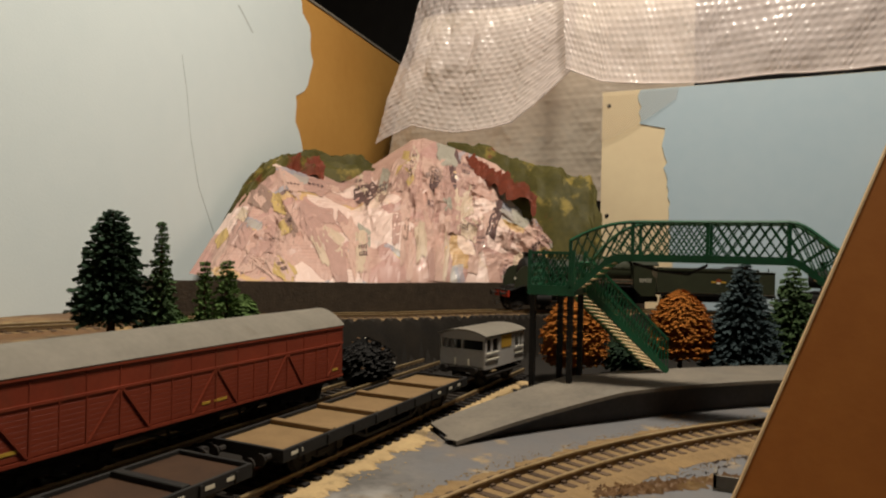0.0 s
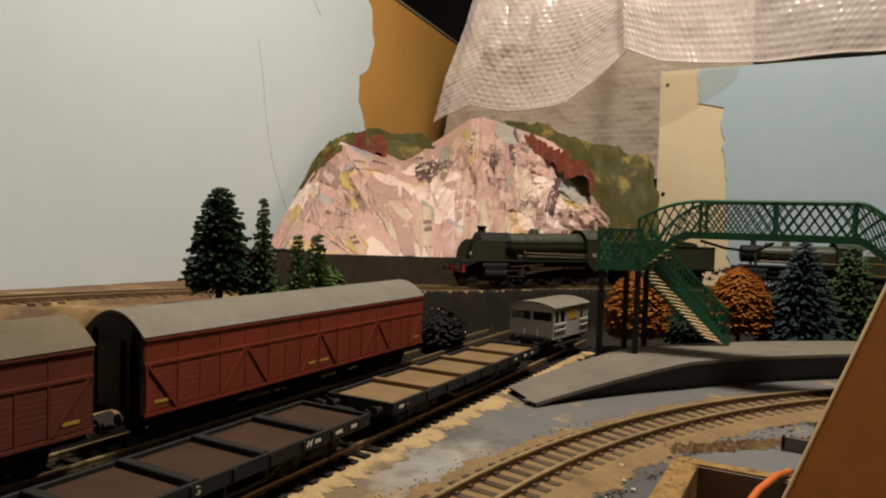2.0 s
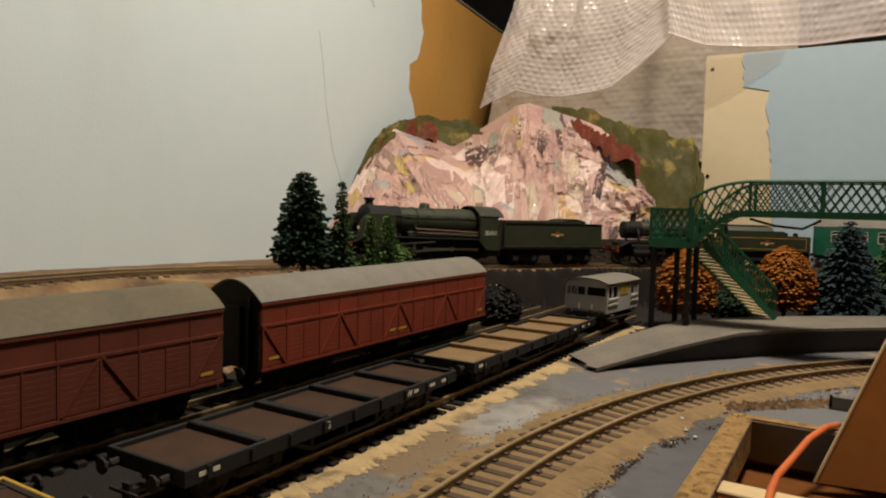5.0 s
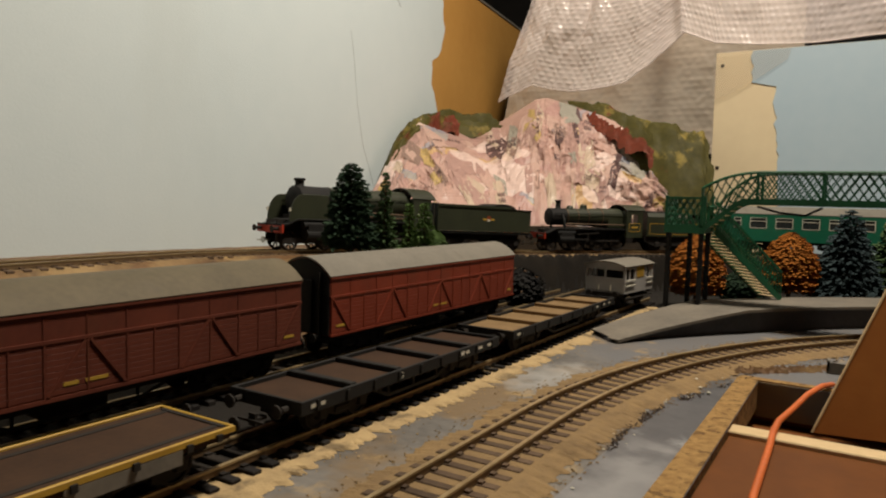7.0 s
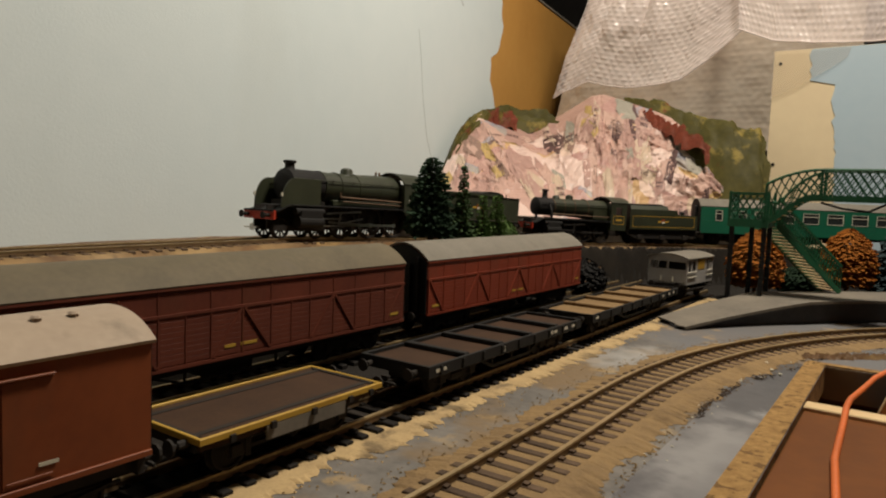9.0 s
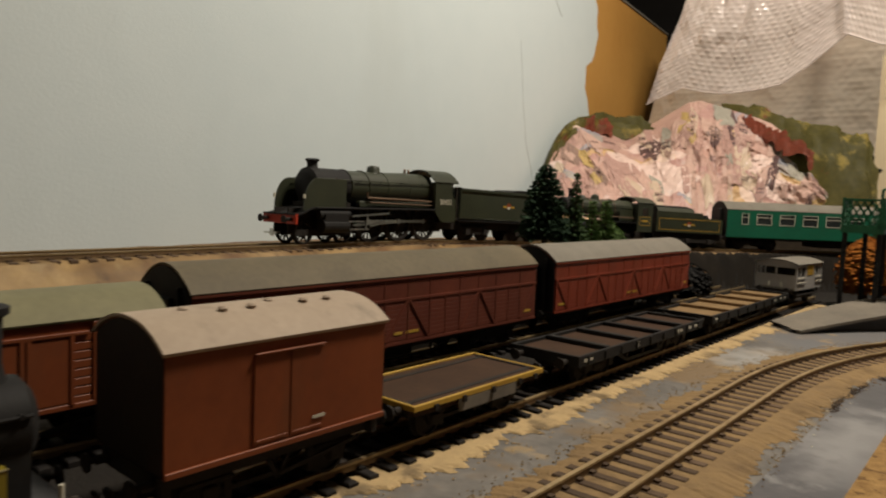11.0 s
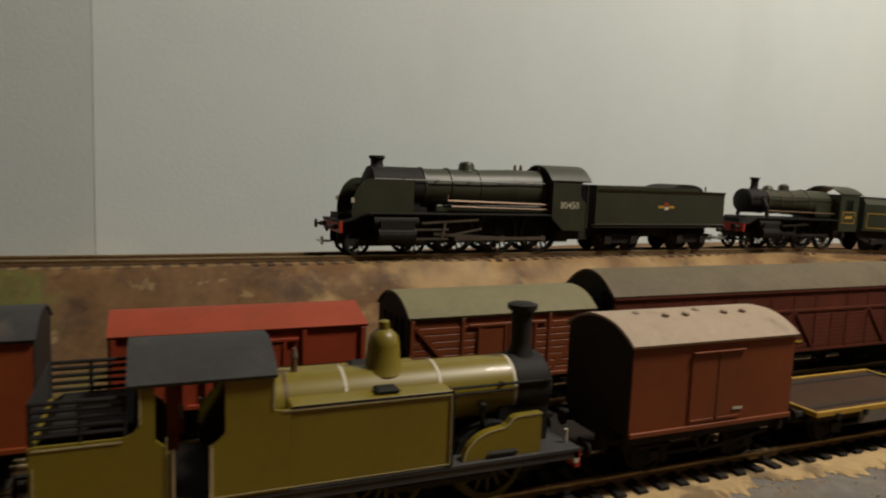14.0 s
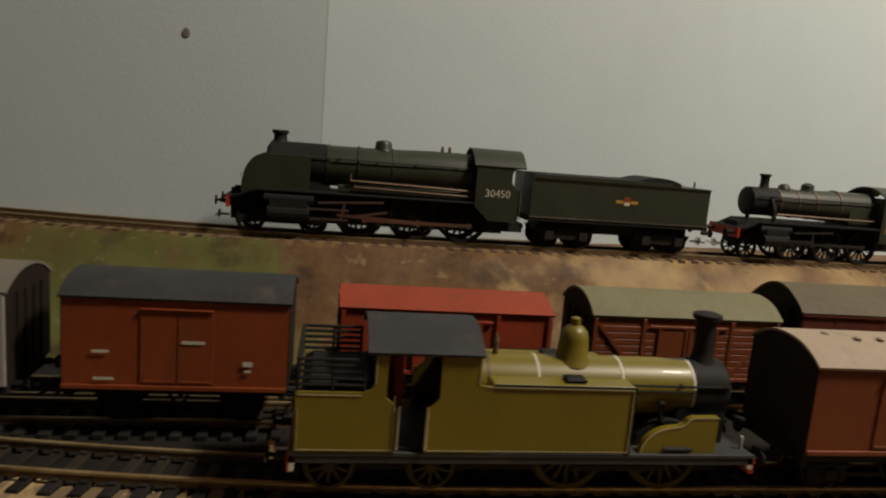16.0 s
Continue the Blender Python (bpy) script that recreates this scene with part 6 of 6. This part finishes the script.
def bush(x, y, z, h, r, mat, label, layers):
    """A domed tree of layered drooping sprays on a short trunk."""
    ob = thing("bush", at(x, y, z), label, "model bush", "russet bushes")
    part("trunk", Shape().tube([(0, 0, -1), (0.5, 0, h * 0.25), (0, 0, h * 0.6)], [2.2, 1.8, 0.8], 8), "trunk", ob)
    s = Shape()
    for i in range(layers):
        k = (i + 0.5) / layers
        zz = h * (0.24 + 0.74 * k)
        env = r * math.sqrt(max(0.03, 1 - (2 * k - 0.72) ** 2 / 1.68)) * (1 + random.uniform(-0.06, 0.06))
        n = int(env * 2.6) + 6
        for j in range(n):
            a = 6.283 * (j + random.random()) / n
            c, q = math.cos(a), math.sin(a)
            rad, w, up = env * random.uniform(0.80, 1.08), random.uniform(1.0, 1.9), random.uniform(-0.8, 0.8)
            for f in (0.5, 0.78, 1.0):
                p, dz = rad * f, up - 2.6 * f * f
                s.add([(c * (p - 4), q * (p - 4), zz + up - 1.4 * f), (c * p + q * w, q * p - c * w, zz + dz - 0.5), (c * (p + 0.9), q * (p + 0.9), zz + dz - 0.7), (c * p - q * w, q * p + c * w, zz + dz - 0.3)], [(0, 1, 2, 3)])
                s.add([(c * (p - 3), q * (p - 3), zz + dz + 0.8), (c * p + q * w * 0.4, q * p - c * w * 0.4, zz + dz + 0.9), (c * p, q * p, zz + dz - 1.4)], [(0, 1, 2)])
    part("crown", s, mat, ob, "small tufts of russet foliage" if mat == "rust" else "small dark tufts")
    if mat == "black":
        for k in range(16):
            a, e = random.uniform(0, 6.283), random.uniform(0.2, 0.95)
            d = r * math.sqrt(max(0.1, 1 - (2 * e - 0.8) ** 2))
            part("fleck", Shape().box(-0.9, 0.9, -0.9, 0.9, 0, 1.5, 0.4), "slope" if k % 3 else "white", ob, "", at(d * math.cos(a), d * math.sin(a), h * (0.2 + 0.75 * e), math.degrees(a)))


fir("fir_tree", -309, 246, 43, 67, 20, "fir", "tall dark green model fir with a bare red-brown trunk", 22, 0.17, 0.24, 0.75, 0.1)
fir("fir_tree", -292, 262, 42, 63, 11, "firmid", "slim green model fir with a thin leader", 22, 0.10, 0.2, 1.25)
fir("fir_tree", -296, 297, 42, 42, 7.5, "firlight", "small light green model fir", 14, 0.03, 0.3, 0.8)
fir("fir_tree", -290, 308, 42, 43, 9.5, "firlight", "small light green model fir", 15, 0.03, 0.3, 0.7)
for x, y, h, r in ((-299, 276, 17, 9), (-286, 318, 22, 9)):
    bush(x, y, 43, h, r, "firlight", "low tuft of light green model foliage", 7)
fir("fir_tree", -22, 573, 0.4, 88, 32, "firblue", "broad blue-grey model fir behind the platform", 24, 0.10, 0.12, 0.8)
fir("fir_tree", 12, 600, 0.4, 86, 28, "firmid", "yellow-green model fir behind the platform", 22, 0.08, 0.12, 0.8)
bush(-66, 556, 0.4, 68, 23, "rust", "domed russet model bush behind the footbridge", 24)
bush(-131, 489, 0.4, 64, 23, "rust", "domed russet model bush behind the footbridge stairs", 24)
bush(-100, 530, 0.4, 34, 20, "fir", "low dark green model shrub", 12)


# ---- footbridge ----
def footbridge():
    ob = thing("footbridge", at(0, 0, 0), "green lattice footbridge with curved approaches and open stairs", "footbridge")
    # profile of the walkway and of its hand rail along x
    down = lambda x: smooth01((x - 4) / 30)
    floor_ = lambda x: 71.5 + 20 * smooth01((x + 114) / 31) - 20 * down(x)
    bow = lambda x, a, b: 1 - (1 - min(max((x - a) / (b - a), 0), 1)) ** 2.2
    near_top = lambda x: 94 + 17.5 * bow(x, -121, -72) - 17 * down(x)
    far_top = lambda x: max(floor_(x) + 6, 87 + 24.5 * bow(x, -106, -70) - 17 * down(x))
    x0, x1 = -112.0, 62.0
    for y, top_ in ((402, near_top), (428, far_top)):
        n = 60
        bars = Shape()
        rail_, curb = [], []
        for i in range(n + 1):
            x = x0 + (x1 - x0) * i / n
            rail_.append((x, y, top_(x)))
            curb.append((x, y, floor_(x)))
        part("top_rail", Shape().tube(rail_, 1.1, 6), "bridgegreen", ob)
        part("girder", Shape().loft([[(px_, y - 0.8, pz - 2.5), (px_, y + 0.8, pz - 2.5), (px_, y + 0.8, pz + 1.8), (px_, y - 0.8, pz + 1.8)] for px_, _, pz in curb]), "bridgegreen", ob)
        pitch, run = 5.4, 13.0
        for i in range(int((x1 - x0 + run) / pitch)):
            for sgn in (-1, 1):
                xa = x0 - run + i * pitch
                pts = []
                for k in range(7):
                    x = xa + run * k / 6
                    t = k / 6 if sgn > 0 else 1 - k / 6
                    if x0 <= x <= x1:
                        pts.append((x, y + 0.25 * sgn, floor_(x) + (top_(x) - floor_(x)) * t))
                for a, b in zip(pts, pts[1:]):
                    bars.bar(a, b, 0.6, 0.85)
        part("lattice", bars, "bridgegreen", ob, "diamond lattice side")
        for x in (-112, -76, -36, 4, 34, 62):
            part("post", Shape().box(x - 0.9, x + 0.9, y - 0.9, y + 0.9, floor_(x), top_(x) + 0.6), "bridgegreen", ob)
    deck = Shape().loft([[(x, 403, floor_(x) - 1.4), (x, 427, floor_(x) - 1.4), (x, 427, floor_(x)), (x, 403, floor_(x))] for x in [-84 + 90 * k / 14 for k in range(15)]])
    part("walkway", deck, "platform", ob)
    me = Shape().box(-2.0, 2.0, -12, 12, -0.7, 0).mesh("tread")
    for i in range(8):
        x = -110 + 3.7 * i
        part("tread", me, "wood", ob, "", at(x, 415, floor_(x)))
    for i in range(8):
        x = 4 + 3.7 * i
        part("tread", me, "wood", ob, "", at(x, 415, floor_(x)))
    # landing
    part("landing", Shape().box(-137, -110, 402, 430, 67.5, 71), "bridgegreen", ob)
    for a, b in (((-137, 402), (-110, 402)), ((-137, 402), (-137, 430)), ((-137, 430), (-122, 430))):
        s = Shape()
        va, vb = Vector((*a, 0)), Vector((*b, 0))
        length = (vb - va).length
        for i in range(int(length / 5.0) + 3):
            for sgn in (-1, 1):
                k0, k1 = (i * 5.0 - 12) / length, (i * 5.0) / length
                z0_, z1_ = (73, 93) if sgn > 0 else (93, 73)
                if k1 <= 0 or k0 >= 1:
                    continue
                c0, c1 = max(k0, 0), min(k1, 1)
                f0, f1 = (c0 - k0) / (k1 - k0), (c1 - k0) / (k1 - k0)
                p, q = va.lerp(vb, c0), va.lerp(vb, c1)
                s.bar((p.x, p.y, z0_ + (z1_ - z0_) * f0), (q.x, q.y, z0_ + (z1_ - z0_) * f1), 0.6, 0.9)
        part("lattice", s, "bridgegreen", ob, "diamond lattice side")
        part("top_rail", Shape().bar((*a, 93), (*b, 93), 1.6, 1.6).bar((*a, 70.4), (*b, 70.4), 1.8, 6.0), "bridgegreen", ob)
    for x, y in ((-137, 402), (-137, 430), (-110, 402), (-110, 430)):
        part("corner_post", Shape().box(x - 1, x + 1, y - 1, y + 1, 67.5, 94.5), "bridgegreen", ob)
    for x, y in ((-135, 404), (-125, 429), (-112, 404), (-112, 429)):
        part("leg", Shape().box(x - 1.6, x + 1.6, y - 1.6, y + 1.6, 0.6, 67.5).box(x - 3.0, x + 3.0, y - 3.0, y + 3.0, 0.3, 5), "black", ob, "black square leg")
    # stairs from the landing to the platform
    a, b = Vector((-114, 431, 69)), Vector((-72, 476, 17))
    d = (b - a)
    side = Vector((d.y, -d.x, 0)).normalized() * 11
    n = 20
    for i in range(n):
        c = a + d * ((i + 0.5) / n)
        part("tread", Shape().bar(tuple(c - side), tuple(c + side), 3.0, 0.8), "wood", ob)
    for sg in (-1, 1):
        p, q = a + side * sg, b + side * sg
        part("stringer", Shape().bar(tuple(p), tuple(q), 1.2, 4.0), "bridgegreen", ob)
        part("stair_rail", Shape().bar(tuple(p + Vector((0, 0, 21))), tuple(q + Vector((0, 0, 21))), 1.4, 1.6), "bridgegreen", ob)
        s = Shape()
        for i in range(27):
            u = p.lerp(q, i / 26)
            s.bar(tuple(u), tuple(u + Vector((0, 0, 21))), 0.7, 0.9)
            if i < 23:
                s.bar(tuple(u), tuple(p.lerp(q, (i + 3) / 26) + Vector((0, 0, 21))), 0.5, 0.7)
        part("stair_lattice", s, "bridgegreen", ob)
    part("pipe", Shape().tube([(-76, 405, 88), (-62, 405, 84), (-46, 405, 82.5), (-36, 405, 88)], 0.9, 6), "black", ob)


footbridge()


# ---- platform along the outside of the curve ----
def ring_point(r, a):
    return (324 - r * math.cos(radians(a)), 120 + r * math.sin(radians(a)))


plat = thing("platform", at(0, 0, 0), "grey curved station platform with a ramp and slate face", "station platform")
top, wallp, lip = [], [], []
ANGLES = [21.2, 22.4, 25, 27.5, 30, 32, 33.6, 34.2] + [35 + 1.5 * k for k in range(33)]
for i, a in enumerate(ANGLES):
    z = 2.2 + 14.2 * min((a - 21.2) / 12.7, 1.0)
    wide = min((a - 21.2) / 12.7, 1.0)
    r0, r1 = 497 - 13 * wide, 525 + 9 * wide
    (xa, ya), (xb, yb), (xc, yc) = ring_point(r0 - 2, a), ring_point(r1, a + (1.6 if i == 0 else 0)), ring_point(r0 + 3, a)
    top.append([(xa, ya, z - 1.5), (xb, yb, z - 1.5), (xb, yb, z), (xa, ya, z)])
    (xe, ye) = ring_point(r1 - 2, a + (1.6 if i == 0 else 0))
    wallp.append([(xc, yc, 0.1), (xe, ye, 0.1), (xe, ye, z - 1.6), (xc, yc, z - 1.6)])
    (xf, yf) = ring_point(r0 + 7, a)
    lip.append([(xa, ya, z + 0.02), (xf, yf, z + 0.02), (xf, yf, z + 0.45), (xa, ya, z + 0.45)])
part("surface", Shape().loft(top), "platform", plat)
part("face", Shape().loft(wallp), "platface", plat, "slate-grey platform face")
part("edge_slab", Shape().loft(lip), "platform", plat)

# ---- the operating well with its board, battens, cable and card flap ----
setting("baseboard_edge", Shape().box(-62, -52.2, -640, 255, -14, 0.4).box(-61.5, 300, 256, 262, -18, 0.3), "chip", "rough sawn chipboard edge", "board edge")
tray = thing("tray", at(0, 0, -7), "dark varnished wooden board lying in the well", "board")
part("panel", Shape().box(-51.6, 220, -420, 165.5, 0, 4.5, 0.4), "tray", tray)
part("batten", Shape().box(-52, 220, 166, 176.5, -9, 6.2, 0.5), "wood", tray, "pale softwood batten")
part("lower_batten", Shape().box(-52, 220, 205, 212, -12, -8, 0.5), "wood", tray)
setting("well_floor", Shape().box(-62, 700, -640, 262, -60, -22), "tray", "dark floor of the operating well", "floor")
cable = thing("cable", at(0, 0, -2.5), "thin orange cable looped over the board edge", "cable")
part("sheath", Shape().tube([(-20, 262, 4.5), (-24, 251, 5.5), (-29, 236, 4.0), (-33, 212, 2.6), (-36, 186, 3.4), (-36.4, 171, 3.6), (-36, 155, 2.0), (-35, 105, 1.6), (-28, 30, 1.6), (-6, -60, 1.6)], 1.3, 10), "cable", cable, "", None, True)
part("plug", Shape().tube([(-20, 262, 4.5), (-13, 268, 4.0)], 1.1, 8), "steel", cable)
clip = thing("bracket", at(-24, 300, 0), "small grey plastic bracket on the yard", "bracket")
part("plate", Shape().box(0, 14, -4, 4, 0.0, 1.2, 0.2).box(0, 1.2, -4, 4, 1.2, 7).box(0, 14, -4, -3, 1.2, 6), "roofgrey", clip)
for k in range(5):
    st = thing("stone", at(-88 + 5 * k, 250 + 3 * (k % 3) - 10 * k, 0.2), "tiny white stone on the ballast", "stone", "white stones")
    part("pebble", Shape().box(-0.8, 0.8, -0.7, 0.7, 0, 1.1, 0.35), "white", st)
bush(-254, 404, -0.2, 33, 20, "black", "black leafy model shrub with pale flecks beside the siding", 13)
hedge = thing("moss_edge", at(0, 0, 0), "dark rough moss along the edge of the yard", "moss")
s = Shape()
for i in range(420):
    u = random.random()
    x, y = -66 + 60 * u + random.uniform(-5, 5), 268 + 56 * u + random.uniform(-4, 4)
    h = random.uniform(0.6, 2.2)
    w = random.uniform(1.0, 2.6)
    s.add([(x - w, y - w * 0.6, 0), (x + w, y - w * 0.5, 0), (x, y + w, 0), (x + random.uniform(-1, 1), y, h)], [(0, 1, 3), (1, 2, 3), (2, 0, 3)])
part("tuft", s, "slope", hedge)
flap = thing("card_flap", at(0, 0, 0), "brown cardboard flap leaning over the well", "cardboard")
low_ = Vector((-26, 240, -17))
up_ = low_ + (Vector((22.8, 281, 110)) - low_) * 1.5
far_ = Vector((0.985, 0.17, 0.0))
nrm_ = (up_ - low_).cross(far_).normalized() * 3.0
sheet_ = [low_, up_, up_ + far_ * 260, low_ + far_ * 260]
part("face", Shape().loft([[tuple(p) for p in sheet_], [tuple(p + nrm_) for p in sheet_]]), "cardboard", flap)
edge_ = [low_ - far_ * 0.7, up_ - far_ * 0.7, up_ - far_ * 0.02, low_ - far_ * 0.02]
part("fluted_edge", Shape().loft([[tuple(p - nrm_ * 0.1) for p in edge_], [tuple(p + nrm_ * 1.1) for p in edge_]]), "wood", flap, "pale cut edge of the card")
track("track", line_a, -560, 520, RAIL_LOW, "sleeper_dark", 8, "far siding track on black sleepers")
track("track", line_b, -560, 500, RAIL_LOW, "sleeper_dark", 8, "near siding track on black sleepers")
track("track", line_d, -560, -288, RAIL_LOW, "sleeper_dark", 8, "short siding track on black sleepers")
track("track", line_c, -560, 640, RAIL_LOW, "sleeper", 8, "empty curved track on brown sleepers")
track("track", line_high, -660, 1180, rail_high, "sleeper", 8, "raised track on brown sleepers along the backscene")

# ---- the train on the high line: place of its front buffers along the line, by seconds ----
TRAIN = [(express_engine(), 0, 16, 128), (express_tender(), 160, 16, 94), (mixed_engine(), 286, 15, 92), (mixed_tender(), 408, 16, 70), (green_coach(), 504, 36, 222)]
SPAN = [(0, 454), (1.5, 373), (3.5, 252), (7, 65.7), (8, 18.2), (10.5, -91), (11, -121), (12, -189), (12.5, -223.5), (13.5, -299.5), (14.5, -379), (15, -417.5), (16, -497)]


def span(t):
    """Smooth curve through the places of the train's front."""
    n = len(SPAN)
    i = max(j for j in range(n - 1) if SPAN[j][0] <= t or j == 0)
    slope = lambda j: (SPAN[min(j + 1, n - 1)][1] - SPAN[max(j - 1, 0)][1]) / (SPAN[min(j + 1, n - 1)][0] - SPAN[max(j - 1, 0)][0])
    (t0, a), (t1, b) = SPAN[i], SPAN[i + 1]
    h, u = t1 - t0, (t - t0) / (t1 - t0)
    return (2 * u**3 - 3 * u**2 + 1) * a + (u**3 - 2 * u**2 + u) * h * slope(i) + (3 * u**2 - 2 * u**3) * b + (u**3 - u**2) * h * slope(i + 1)


def ride(s, first, last):
    """The pose of a vehicle whose front is at s, carried on its first and last axle."""
    (x0, y0), (x1, y1) = line_high(s + first), line_high(s + last)
    d = Vector((x1 - x0, y1 - y0)).normalized()
    z0, z1 = rail_high(s + first), rail_high(s + last)
    k = (z1 - z0) / (last - first)
    return at(x0 - d.x * first, y0 - d.y * first, z0 - k * first, math.degrees(math.atan2(-d.x, d.y)), math.degrees(math.atan(k)))


def motions():
    for ob, back, first, last in TRAIN:
        walk(ob, [(k * 0.5, ride(span(k * 0.5) + back, first, last)) for k in range(33)])
    for kind, *more in ROLLING:
        if kind == "wheel":
            ob, r, m, side = more
            n = int(955 / r * 57.3 / 70) + 1
            n = max(n, 64)
            rows = []
            for k in range(n + 1):
                t = 16.0 * k / n
                a = -side * math.degrees((454 - span(t)) / r)
                rows.append((t, m @ pose(0, 0, 0, -a if side > 0 else -a)))
            walk(ob, rows)
        else:
            rod, con, e = more
            rows_r, rows_c = [], []
            for k in range(129):
                t = k / 8
                a = (454 - span(t)) / 13.0 + (1.57 if e < 0 else 0)
                y, z = 100 - 4.4 * math.cos(a), 13 + 4.4 * math.sin(a)
                rows_r.append((t, at(e * 12.0, y, z)))
                rows_c.append((t, at(e * 13.2, y, z, 0, math.degrees(math.asin((z - 11.6) / 43)))))
            walk(rod, rows_r)
            walk(con, rows_c)


motions()
